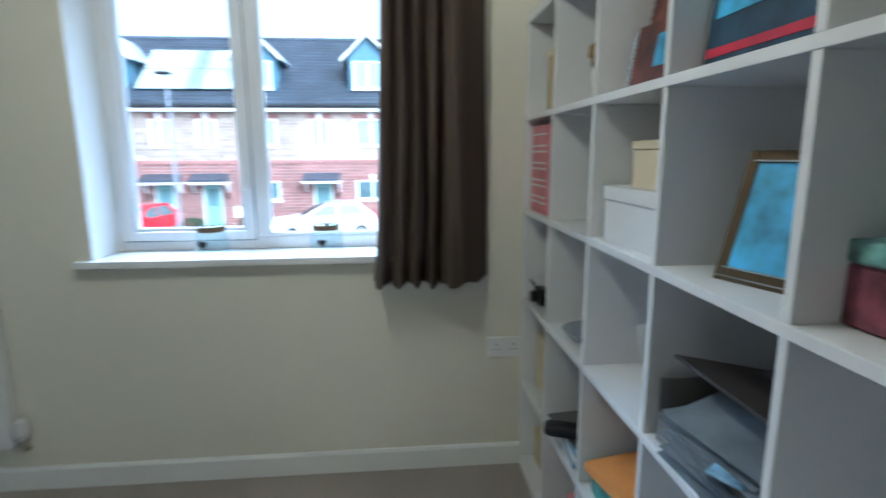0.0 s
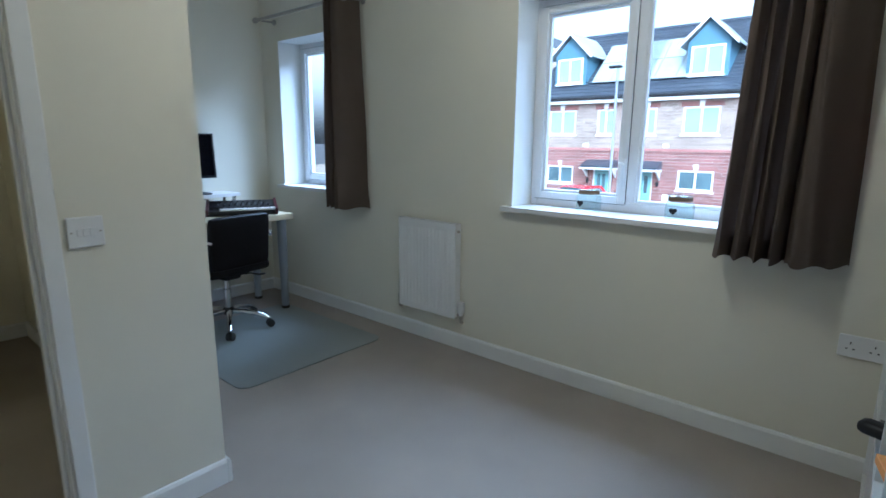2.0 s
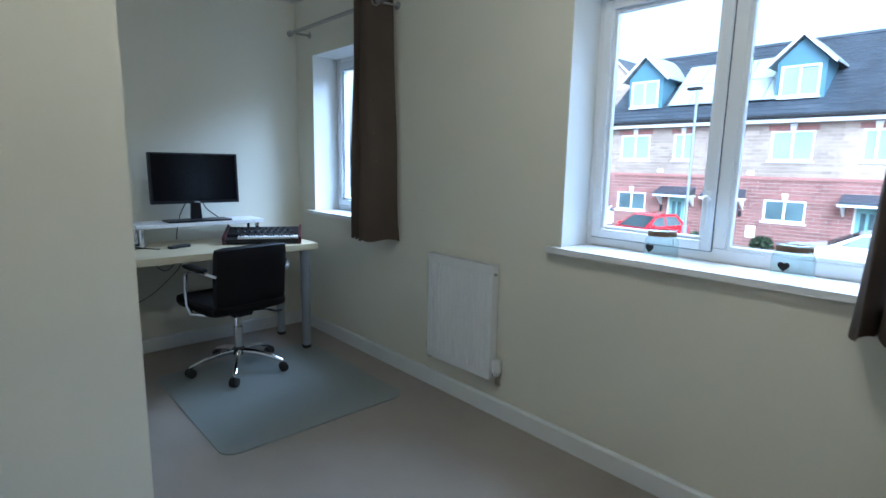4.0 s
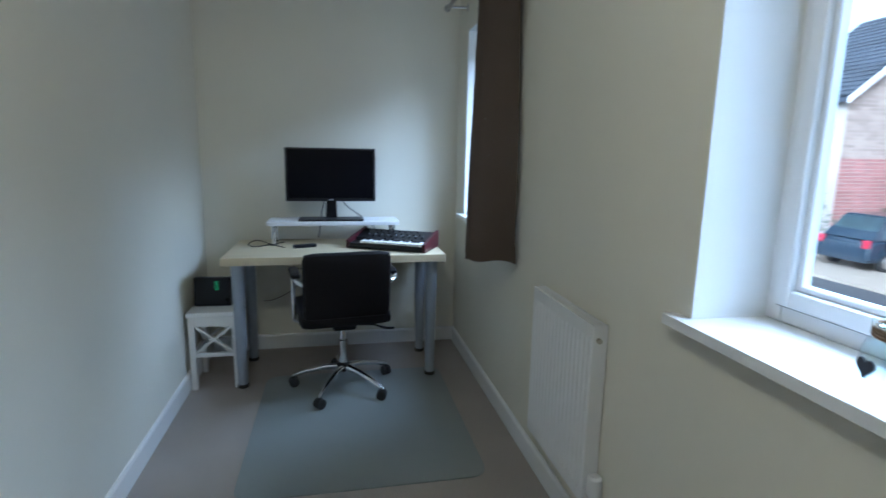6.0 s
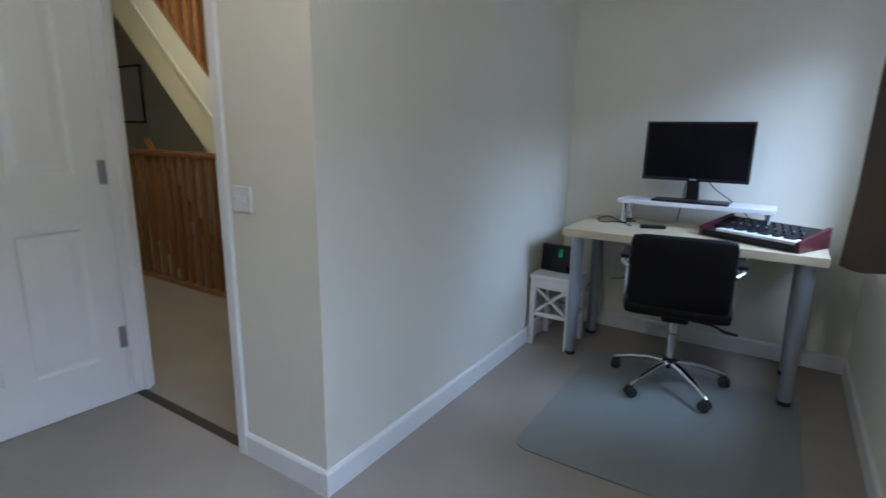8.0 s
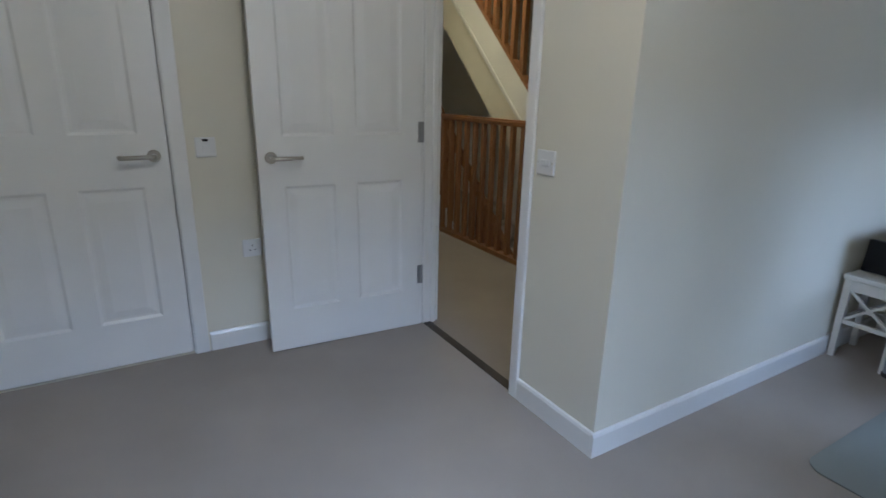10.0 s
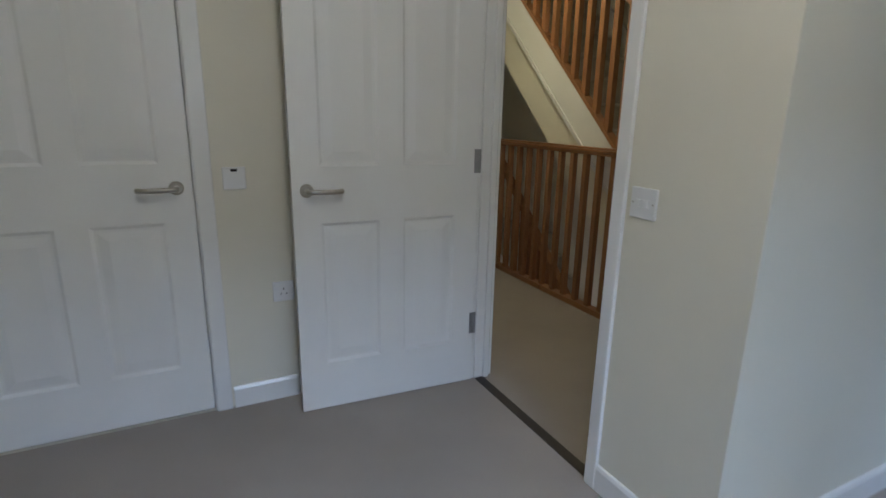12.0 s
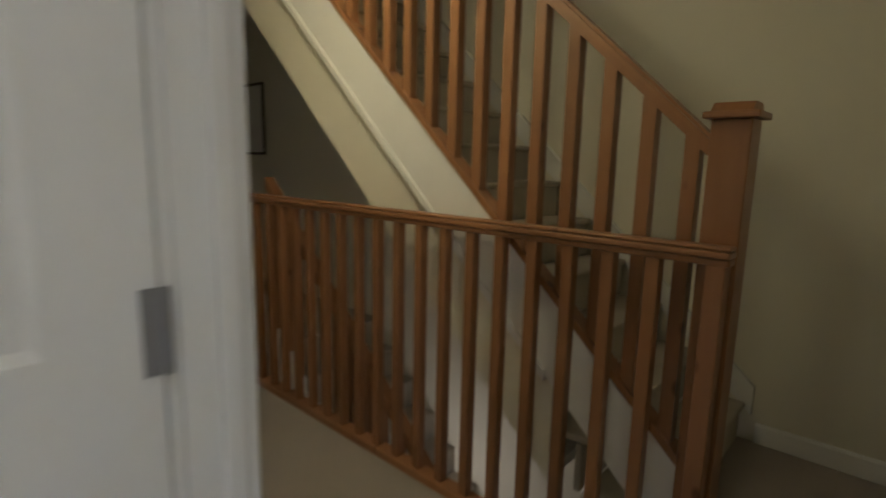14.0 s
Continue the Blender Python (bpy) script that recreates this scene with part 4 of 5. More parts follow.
# row 4, the highest in view
o = placed("storage_box", "tall narrow gold gift box in a bookcase cell", "box", 0, 4, 0.10, 0.17)
part("box_body", box(-0.05, 0.05, -0.05, 0.05, 0, 0.19, bevel=0.003), GOLD, o)
part("lid", box(-0.053, 0.053, -0.053, 0.053, 0.19, 0.215, bevel=0.003), CARD, o)
o = placed("soft_toy", "golden brown fluffy ball ornament on a white pot", "ornament", 1, 4, 0.11, 0.17)
part("pot", tube([(0, 0, 0), (0, 0, 0.07), (0, 0, 0.09)], [0.035, 0.05, 0.048], seg=20), PORCELAIN, o, smooth=True)
bm = bmesh.new()
rr = random.Random(9)
for k in range(60):
    a, b = rr.uniform(0, 6.28), rr.uniform(-1, 1)
    rad_ = 0.055 * rr.uniform(0.6, 1.1)
    c = Vector((math.cos(a) * math.sqrt(1 - b * b), math.sin(a) * math.sqrt(1 - b * b), b)) * rad_ + Vector((0, 0, 0.145))
    bmesh.ops.create_icosphere(bm, subdivisions=1, radius=rr.uniform(0.012, 0.022), matrix=Matrix.Translation(c))
part("fluff", bm, FUR, o, smooth=True)


def book(col, row, dx, dy, w, h, t, mat, label, spin=0.0, lean=0.0, spiral=False, extra=None):
    """A book standing with its cover to the room: w along the shelf, h high, t thick."""
    o = placed("book", label, "book", col, row, dx, dy, spin)
    m = R(lean, "Y")
    part("cover", boxes([(0, 0.0025, -w / 2, w / 2, 0, h), (t - 0.0025, t, -w / 2, w / 2, 0, h), (0.0025, t - 0.0025, -w / 2, -w / 2 + 0.0025, 0, h)]), mat, o, at=m)
    part("pages", box(0.003, t - 0.003, -w / 2 + 0.003, w / 2 - 0.004, 0.003, h - 0.003), PAPER, o, at=m)
    if spiral:
        for k in range(14):
            z = 0.015 + k * (h - 0.03) / 13
            part("binding_ring", tube([(-0.003, w / 2 - 0.004, z), (-0.005, w / 2 + 0.006, z), (0.006, w / 2 + 0.008, z)], 0.0018, seg=6), CHROME, o, at=m)
    for nm, mt, y0, y1, z0, z1 in extra or ():
        part(nm, box(-0.0015, 0.0, y0, y1, z0, z1), mt, o, at=m)
    return o


book(2, 4, 0.10, 0.17, 0.30, 0.27, 0.018, BROWNBOOK, "dark brown and red spiral-bound book standing open-faced", 4, 12, True, [("picture_strip", BLUE, -0.10, -0.04, 0.10, 0.13), ("picture_strip", RED, -0.14, 0.14, 0.01, 0.03)])
book(2, 4, 0.07, 0.20, 0.16, 0.15, 0.02, BROWNBOOK, "small brown and pink book in front of a larger one", 8, 10, True, [("picture_strip", BLUE, -0.07, 0.0, 0.05, 0.12)])
book(3, 4, 0.06, 0.168, 0.32, 0.25, 0.03, DARKBLUE, "wide dark boxed picture book with bright blue cover pictures", 0, 6, False,
     [("picture", BLUE, 0.02, 0.14, 0.09, 0.21), ("picture", BLUE, -0.14, -0.02, 0.12, 0.21), ("red_stripe", RED, -0.155, 0.155, 0.025, 0.04)])

# row 3
o = placed("magazine_file", "pink and white striped magazine file", "magazine file", 0, 3, 0.02, 0.20)
part("file_body", box(0, 0.24, -0.10, 0.10, 0, 0.31, bevel=0.002), PINK, o)
for k in range(14):
    part("stripe", box(-0.0015, 0, -0.09, 0.09, 0.015 + k * 0.02, 0.022 + k * 0.02), PAPER if k % 3 else PINK, o)
o = placed("ornament", "small dark pointed ornament in a cell", "ornament", 1, 3, 0.12, 0.06)
part("figure", tube([(0, 0, 0), (0, 0, 0.02), (0, 0, 0.08), (0, 0, 0.14)], [0.03, 0.032, 0.018, 0.004], seg=16), SLATE, o, smooth=True)
o = placed("storage_box", "white lidded storage box with cream boxes stacked on it", "box", 2, 3, 0.03, 0.165)
part("box_body", box(0, 0.22, -0.145, 0.145, 0, 0.10, bevel=0.002), MELAMINE, o)
part("lid", box(-0.004, 0.224, -0.149, 0.149, 0.1015, 0.135, bevel=0.002), MELAMINE, o)
o = placed("storage_box", "cream card box resting on a white box", "box", 2, 3, 0.05, 0.12)
o.location.z += 0.1355
part("box_body", box(0, 0.12, -0.09, 0.09, 0, 0.085, bevel=0.002), CARD, o)
part("lid", box(-0.003, 0.123, -0.093, 0.093, 0.0855, 0.105, bevel=0.002), CARD, o)
o = placed("photo_frame", "bronze photo frame with a bright blue picture on its stand", "photo frame", 3, 3, 0.085, 0.15, 20)
m = R(18, "Y") @ Matrix.Scale(0.85, 4)
part("frame", boxes([(0, 0.014, -0.105, -0.082, 0, 0.27), (0, 0.014, 0.082, 0.105, 0, 0.27), (0, 0.014, -0.082, 0.082, 0.245, 0.27), (0, 0.014, -0.082, 0.082, 0, 0.03)], bevel=0.003), BRONZE, o, at=m)
for z0, w0 in ((0.026, 0.09), (0.246, 0.09), (0.008, 0.1)):
    part("trim", box(-0.002, 0, -w0, w0, z0, z0 + 0.003), CHROME, o, at=m)
part("picture", box(0.004, 0.008, -0.082, 0.082, 0.03, 0.245), BLUE, o, at=m)
part("stand", prism([(0.067, 0.165), (0.071, 0.165), (0.125, 0.0), (0.117, 0.0)], (-0.02, 0.02), "y"), BRONZE, o)
o = placed("tin", "red tin with a teal and pink patterned lid", "tin", 4, 3, 0.07, 0.238)
part("tin_body", box(0, 0.15, -0.10, 0.10, 0, 0.08, bevel=0.004), colour("red_pink_pattern", (0.16, 0.045, 0.07), stain=0.9, stain_scale=22), o)
part("lid", box(-0.003, 0.153, -0.103, 0.103, 0.0805, 0.11, bevel=0.004), colour("teal_pink_pattern", (0.18, 0.36, 0.34), stain=0.8, stain_scale=30), o)

# row 2
o = placed("camera", "small black camera lying in a cell", "camera", 0, 2, 0.03, 0.22)
part("camera_body", box(0, 0.045, -0.048, 0.048, 0, 0.06, bevel=0.01, seg=3), BLACK, o, smooth=True)
part("camera_lens", tube([(0.0, 0, 0.03), (-0.02, 0, 0.03), (-0.024, 0, 0.03)], [0.022, 0.022, 0.017], seg=18), BLACK, o, smooth=True)
part("strap", tube([(0.01, 0.05, 0.06), (-0.02, 0.02, 0.09), (-0.02, -0.03, 0.08), (0.01, -0.06, 0.05)], 0.003, seg=6), BLACK, o, smooth=True)
o = placed("dish", "shallow grey dish in a cell", "dish", 1, 2, 0.10, 0.18)
part("bowl", tube([(0, 0, 0), (0, 0, 0.006), (0, 0, 0.03), (0, 0, 0.028), (0, 0, 0.01)], [0.05, 0.055, 0.09, 0.085, 0.05], seg=28), GREY, o, smooth=True)
part("rim_ornament", tube([(0, 0, 0.012), (0, 0, 0.06), (0, 0, 0.065)], [0.018, 0.01, 0.022], seg=14), GREY, o, smooth=True)
o = placed("paper_fan", "folded white paper ornament leaning in a cell", "ornament", 2, 2, 0.06, 0.07)
bm = bmesh.new()
foot = bm.verts.new((0, 0, 0))
tips = [bm.verts.new((0.022 * (k % 2), 0.16 * math.cos(radians(62 + k * 6)) + 0.02, 0.19 * math.sin(radians(62 + k * 6)))) for k in range(10)]
for p, q in zip(tips, tips[1:]):
    bm.faces.new((foot, p, q))
bmesh.ops.solidify(bm, geom=bm.faces[:], thickness=0.0015)
part("folded_paper", bm, PAPER, o)
o = placed("document_tray", "dark grey open card box stuffed with papers and blue wrapping", "box", 3, 2, 0.0, 0.165)
part("box_body", boxes([(0.02, 0.29, -0.15, 0.15, 0, 0.004), (0.02, 0.29, -0.15, -0.146, 0.004, 0.13), (0.02, 0.29, 0.146, 0.15, 0.004, 0.13), (0.286, 0.29, -0.146, 0.146, 0.004, 0.15), (0.02, 0.024, -0.146, 0.146, 0.004, 0.06)]), GREYBOX, o)
rr = random.Random(12)
SHEET = colour("grey_blue_paper", (0.15, 0.17, 0.19), stain=0.4)
for k in range(9):
    m = T((0.13, rr.uniform(-0.02, 0.02), 0.03 + 0.012 * k)) @ R(rr.uniform(-12, 12)) @ R(-14 + 3 * rr.uniform(-1, 1), "Y")
    part("paper", box(-0.13, 0.12, -0.11, 0.11, 0, 0.002), SHEET, o, at=m)
for k in range(7):
    m = T((0.06 + 0.03 * k, rr.uniform(-0.07, 0.07), 0.075 + 0.008 * k)) @ R(rr.uniform(-30, 30)) @ R(rr.uniform(-24, -6), "Y")
    part("wrapping", box(-0.07, 0.07, -0.03, 0.03, 0, 0.008, bevel=0.003), BLUEPAPER, o, at=m)
part("lid", box(0.04, 0.28, -0.14, 0.14, 0, 0.006), DARK, o, at=T((0, 0, 0.185)) @ R(12, "Y"))

# row 1
o = placed("storage_box", "narrow tan card box in a cell", "box", 0, 1, 0.05, 0.22)
part("box_body", box(0, 0.15, -0.05, 0.05, 0, 0.22, bevel=0.002), CARD, o)
rr = random.Random(4)
for k in range(7):
    o = placed("magazine", "magazine in an untidy pile in the bookcase", "magazine", 1, 1, 0.02, 0.165, rr.uniform(-8, 8))
    o.location.z += 0.0065 * k
    part("cover", box(0, 0.21, -0.13, 0.13, 0, 0.006, bevel=0.0008), (PAPER, BLUEPAPER, GREYBOX, PAPER)[k % 4], o)
o = placed("spectacle_case", "black spectacle case on a pile of magazines", "case", 1, 1, 0.03, 0.14, 70)
o.location.z += 0.05
part("case_body", cushion(-0.03, 0.03, -0.08, 0.08, 0, 0.04, 0.018), BLACK, o, smooth=True)
o = placed("book", "orange book lying over a teal one", "book", 2, 1, 0.02, 0.15, 12)
part("cover", box(0, 0.2, -0.12, 0.12, 0.085, 0.11, bevel=0.001), ORANGE, o)
part("pages", box(0.002, 0.198, -0.119, 0.117, 0.088, 0.107), PAPER, o)
o.children[0].location.x -= 0.002
o = placed("book", "thick teal book lying flat under an orange one", "book", 2, 1, 0.015, 0.17, -6)
part("cover", box(0, 0.22, -0.14, 0.14, 0, 0.0845, bevel=0.002), TEAL, o)
for col, dy in ((0, 0.2), (1, 0.12), (2, 0.2)):
    o = placed("storage_box", "low brown card box in the lowest row", "box", col, 0, 0.06, dy)
    part("box_body", box(0, 0.2, -0.1, 0.1, 0, 0.14, bevel=0.002), (CARD, PINK, BROWNBOOK)[col], o)


# street
BRICK = material("red_brick", (0.30, 0.14, 0.125), rough=0.85, grain=0.15, scale=8, stain=0.12, stain_scale=0.6, island=0.35)
BUFF = material("buff_brick", (0.37, 0.285, 0.24), rough=0.85, grain=0.15, scale=8, stain=0.12, stain_scale=0.6, island=0.35)
MORTAR = material("mortar", (0.42, 0.38, 0.34), rough=0.9, grain=0.1, scale=20, stain=0.1, stain_scale=0.5)
TILE = material("dark_roof_tile", (0.055, 0.065, 0.085), rough=0.35, grain=0.2, scale=6, stain=0.2, stain_scale=0.8, island=0.3)
CLAD = material("blue_grey_cladding", (0.10, 0.20, 0.27), rough=0.5, grain=0.05, stain=0.08)
WHITE = material("white_outdoor_trim", (0.75, 0.76, 0.78), rough=0.45, grain=0.02, stain=0.06)
TEALDOOR = material("pale_teal_door_paint", (0.22, 0.42, 0.44), rough=0.35, stain=0.05)
PANE = material("dark_window_pane", (0.10, 0.15, 0.17), rough=0.06, spec=0.9, stain=0.4, stain_scale=0.9)
BLIND = material("pale_blind", (0.30, 0.40, 0.42), rough=0.5, stain=0.1, stain_scale=2)
SOLAR = material("solar_panel", (0.42, 0.48, 0.50), rough=0.2, spec=1.0, stain=0.1)
ASPHALT = material("asphalt", (0.055, 0.055, 0.06), rough=0.9, grain=0.25, scale=40, stain=0.15, stain_scale=0.3)
PAVING = material("buff_block_paving", (0.30, 0.25, 0.20), rough=0.85, grain=0.15, scale=6, stain=0.15, stain_scale=0.4)
FENCEWOOD = material("brown_fence", (0.13, 0.085, 0.055), rough=0.8, stain=0.2, stain_scale=3)
# Pale grey for the dormer roofs, lighter than the tiled slopes.
PALEROOF = material("pale_dormer_roof", (0.42, 0.46, 0.48), rough=0.35, grain=0.05, stain=0.15, stain_scale=1.5)
LEAF = material("dark_foliage", (0.05, 0.08, 0.04), rough=0.7, grain=0.3, scale=10, island=0.4)
G = -2.15
YF = 27.0

structure("ground", box(-400, 400, 3.45, 500, G - 0.6, G - 0.02), ASPHALT, "asphalt street")
structure("ground.001", box(-400, 400, -300, 3.45, G - 0.7, G - 0.1), ASPHALT)
structure("pavement", box(-60, 60, 16.5, 22.0, G - 0.05, G + 0.06), PAVING, "paved footway")
structure("pavement.001", box(-60, 60, 22.0, 60.0, G - 0.05, G + 0.02), PAVING, "block paved drives")


def bricks_wall(name, x0, x1, z0, z1, y, holes, mat, parent, gable=None):
    """Courses of bricks standing proud of a mortar wall, cut round openings."""
    bm = bmesh.new()
    bw, bh = 0.44, 0.15
    r = 0
    z = z0
    while z < z1 - 0.02:
        x = x0 - (0.22 if r % 2 else 0)
        zt = min(z + bh - 0.018, z1)
        lo, hi = x0, x1
        if gable:
            half = max(0.0, (gable[1] - zt) / (gable[1] - gable[2]) * (x1 - x0) / 2) if zt > gable[2] else (x1 - x0) / 2
            lo, hi = gable[0] - half, gable[0] + half
        while x < hi:
            a, b = max(x, lo), min(x + bw - 0.02, hi)
            parts = [(a, b)]
            for h0, h1, g0, g1 in holes:
                if g0 < zt and g1 > z:
                    nxt = []
                    for a, b in parts:
                        if b <= h0 or a >= h1:
                            nxt.append((a, b))
                        else:
                            if a < h0 - 0.03:
                                nxt.append((a, h0))
                            if b > h1 + 0.03:
                                nxt.append((h1, b))
                    parts = nxt
            for a, b in parts:
                if b - a > 0.04:
                    v = [bm.verts.new(p) for p in ((a, y - 0.012, z), (b, y - 0.012, z), (b, y - 0.012, zt), (a, y - 0.012, zt), (a, y, z), (b, y, z), (b, y, zt), (a, y, zt))]
                    for f in ((0, 1, 2, 3), (0, 4, 5, 1), (3, 2, 6, 7), (0, 3, 7, 4), (1, 5, 6, 2)):
                        bm.faces.new([v[i] for i in f])
            x += bw
        z += bh
        r += 1
    return part(name, bm, mat, parent, "", "stuff")


def far_window(x0, x1, z0, z1, y, parent, lights=2, pane=None, head=True):
    w = part("window", boxes([(x0, x1, y + 0.02, y + 0.10, z0, z0 + 0.09), (x0, x1, y + 0.02, y + 0.10, z1 - 0.09, z1)] + [(x, x + 0.09, y + 0.02, y + 0.10, z0 + 0.09, z1 - 0.09) for x in [x0 + (x1 - x0 - 0.09) * k / lights for k in range(lights + 1)]]), WHITE, parent)
    for k in range(lights):
        a = x0 + 0.09 + (x1 - x0 - 0.09) * k / lights
        part("pane", box(a, a + (x1 - x0 - 0.09) / lights - 0.09, y + 0.06, y + 0.07, z0 + 0.09, z1 - 0.09), pane or PANE, w)
    part("sill", box(x0 - 0.07, x1 + 0.07, y - 0.06, y + 0.04, z0 - 0.09, z0, bevel=0.01), WHITE, w)
    if head:
        part("lintel", box(x0 - 0.12, x1 + 0.12, y - 0.022, y + 0.02, z1, z1 + 0.22, bevel=0.005), BRICK, w)
        c = (x0 + x1) / 2
        part("keystone", prism([(c - 0.09, z1), (c + 0.09, z1), (c + 0.13, z1 + 0.28), (c - 0.13, z1 + 0.28)], (y - 0.05, y + 0.01), "y"), WHITE, w)
    return w


EAVE, RIDGE, DEEP = 3.45, 7.3, 8.6


def slope_z(y):
    return EAVE + 0.12 + (RIDGE - EAVE - 0.12) * (y - (YF - 0.35)) / (DEEP / 2 + 0.35)


def house(x0, width, flip, solar):
    """A terraced house of the row; flip mirrors it."""
    h = thing("terraced_house", "red and buff brick terraced house with a dark tiled roof", "house", T((x0, 0, 0)), "terraced houses over the street")

    def mx(a, b):
        return (a, b) if not flip else (width - b, width - a)

    u1, u2, g1, dr = mx(0.95, 2.55), mx(3.75, 4.65), mx(0.95, 2.55), mx(3.7, 4.6)
    holes = [(*u1, 1.65, 2.92), (*u2, 1.65, 2.92), (*g1, -0.95, 0.0), (*dr, G, -0.02)]
    part("wall", boxes([(0, width, YF + 0.11, YF + 0.3, G - 0.1, EAVE), (0, width, YF + 0.3, YF + DEEP, G - 0.1, EAVE)]), MORTAR, h)
    rows = []
    for a, b, c, d in ((0, width, G - 0.1, EAVE),):
        xs_ = sorted({a, b, *[v for q in holes for v in q[:2]]})
        for p, q in zip(xs_, xs_[1:]):
            zs_ = [c] + sorted([v for w in holes if w[0] <= p and w[1] >= q for v in w[2:]]) + [d]
            for k in range(0, len(zs_), 2):
                rows.append((p, q, YF, YF + 0.11, zs_[k], zs_[k + 1]))
    part("facing", boxes([r for r in rows if r[5] > r[4] + 1e-3]), MORTAR, h)
    bricks_wall("brickwork", 0, width, G, 0.85, YF, holes, BRICK, h)
    bricks_wall("brickwork", 0, width, 0.98, EAVE - 0.1, YF, holes, BUFF, h)
    part("string_course", boxes([(0, width, YF - 0.05, YF, 0.85, 0.92), (0, width, YF - 0.03, YF, 0.92, 0.98)]), BRICK, h)
    far_window(*u1, 1.65, 2.92, YF, h, 2, BLIND)
    far_window(*u2, 1.65, 2.92, YF, h, 2, BLIND)
    far_window(*g1, -0.95, 0.0, YF, h, 2, PANE)
    d = part("front_door", box(dr[0] + 0.07, dr[1] - 0.07, YF + 0.05, YF + 0.10, G, -0.1), TEALDOOR, h, "pale teal front door")
    part("door_frame", boxes([(dr[0], dr[0] + 0.07, YF + 0.03, YF + 0.1, G, -0.02), (dr[1] - 0.07, dr[1], YF + 0.03, YF + 0.1, G, -0.02), (dr[0] + 0.07, dr[1] - 0.07, YF + 0.03, YF + 0.1, -0.1, -0.02)]), WHITE, d)
    for k in (0, 1):
        a = dr[0] + 0.22 + 0.27 * k
        part("door_glass", box(a, a + 0.17, YF + 0.042, YF + 0.05, -1.2, -0.35), PANE, d)
    c = (dr[0] + dr[1]) / 2
    cn = part("canopy", prism([(YF - 0.75, 0.0), (YF, 0.0), (YF, 0.38), (YF - 0.75, 0.1)], (c - 0.85, c + 0.85), "x"), TILE, h)
    part("canopy_trim", box(c - 0.88, c + 0.88, YF - 0.78, YF, -0.1, 0.0), WHITE, cn)
    for s in (-0.78, 0.78):
        part("bracket", prism([(YF - 0.6, -0.1), (YF, -0.1), (YF, -0.55)], (c + s - 0.04, c + s + 0.04), "x"), WHITE, cn)
    lx = c + (0.72 if flip else -0.72)
    part("wall_lamp", tube([(lx, YF - 0.1, -0.85), (lx, YF - 0.1, -0.8), (lx, YF - 0.1, -0.62), (lx, YF - 0.1, -0.55)], [0.03, 0.07, 0.08, 0.02], seg=8), SLATE, h)
    part("meter_box", box(*mx(2.75, 3.15), YF - 0.06, YF, -1.75, -1.2, bevel=0.01), WHITE, h)
    part("alarm_box", box(*mx(3.05, 3.35), YF - 0.07, YF, 1.02, 1.22, bevel=0.02), WHITE, h)
    bm = bmesh.new()
    # roof: courses of tiles on a sloping deck
    y0, y1 = YF - 0.35, YF + DEEP / 2
    deck = prism([(y0, EAVE), (y1, RIDGE - 0.12), (YF + DEEP + 0.35, EAVE)], (0, width), "x")
    roof = part("roof", deck, TILE, h)
    n = 20
    tm = bmesh.new()
    for k in range(n):
        ya, yb = y0 + (y1 - y0) * k / n, y0 + (y1 - y0) * (k + 1) / n + 0.05
        za, zb = slope_z(ya), slope_z(yb)
        w = 0.36
        for j in range(int(width / w) + 1):
            xa = j * w - (0.18 if k % 2 else 0)
            xb = min(xa + w - 0.008, width)
            xa = max(xa, 0)
            if xb - xa < 0.03:
                continue
            v = [tm.verts.new(p) for p in ((xa, ya, za + 0.055), (xb, ya, za + 0.055), (xb, yb, zb + 0.01), (xa, yb, zb + 0.01), (xa, ya, za - 0.01), (xb, ya, za - 0.01))]
            tm.faces.new((v[0], v[1], v[2], v[3]))
            tm.faces.new((v[4], v[5], v[1], v[0]))
    part("tiles", tm, TILE, roof, "", "stuff")
    part("ridge", tube([(0, y1, RIDGE + 0.02), (width, y1, RIDGE + 0.02)], 0.11, seg=10), TILE, roof)
    part("gutter", tube([(0, y0 - 0.06, EAVE + 0.02), (width, y0 - 0.06, EAVE + 0.02)], 0.075, seg=10), SLATE, h)
    part("fascia", box(0, width, y0 - 0.01, y0 + 0.02, EAVE - 0.2, EAVE + 0.02), WHITE, h)
    part("soffit", box(0, width, y0, YF, EAVE - 0.22, EAVE - 0.2), WHITE, h)
    # dormer
    dx0, dx1 = mx(0.95, 2.75)
    cx = (dx0 + dx1) / 2
    yd = YF + 0.45
    zb = slope_z(yd)
    dm = part("dormer", prism([(dx0, zb - 0.3), (dx1, zb - 0.3), (dx1, 5.75), (dx0, 5.75)], (yd, yd + 2.4), "y"), CLAD, h)
    part("gable", prism([(dx0 - 0.05, 5.75), (dx1 + 0.05, 5.75), (cx, 6.75)], (yd, yd + 2.9), "y"), CLAD, dm)
    for s in (-1, 1):
        xe = cx + s * (0.9 + 0.35)
        out = [(xe, 5.55), (cx, 6.78), (cx, 6.92), (xe + s * 0.02, 5.69)]
        part("verge", prism(out, (yd - 0.3, yd - 0.22), "y"), WHITE, dm)
        part("dormer_roof", prism([(xe, 5.62), (cx, 6.84), (cx, 6.92), (xe + s * 0.02, 5.70)], (yd - 0.22, yd + 2.9), "y"), PALEROOF, dm)
    far_window(cx - 0.72, cx + 0.72, zb + 0.12, 5.62, yd - 0.12, dm, 2, BLIND, False)
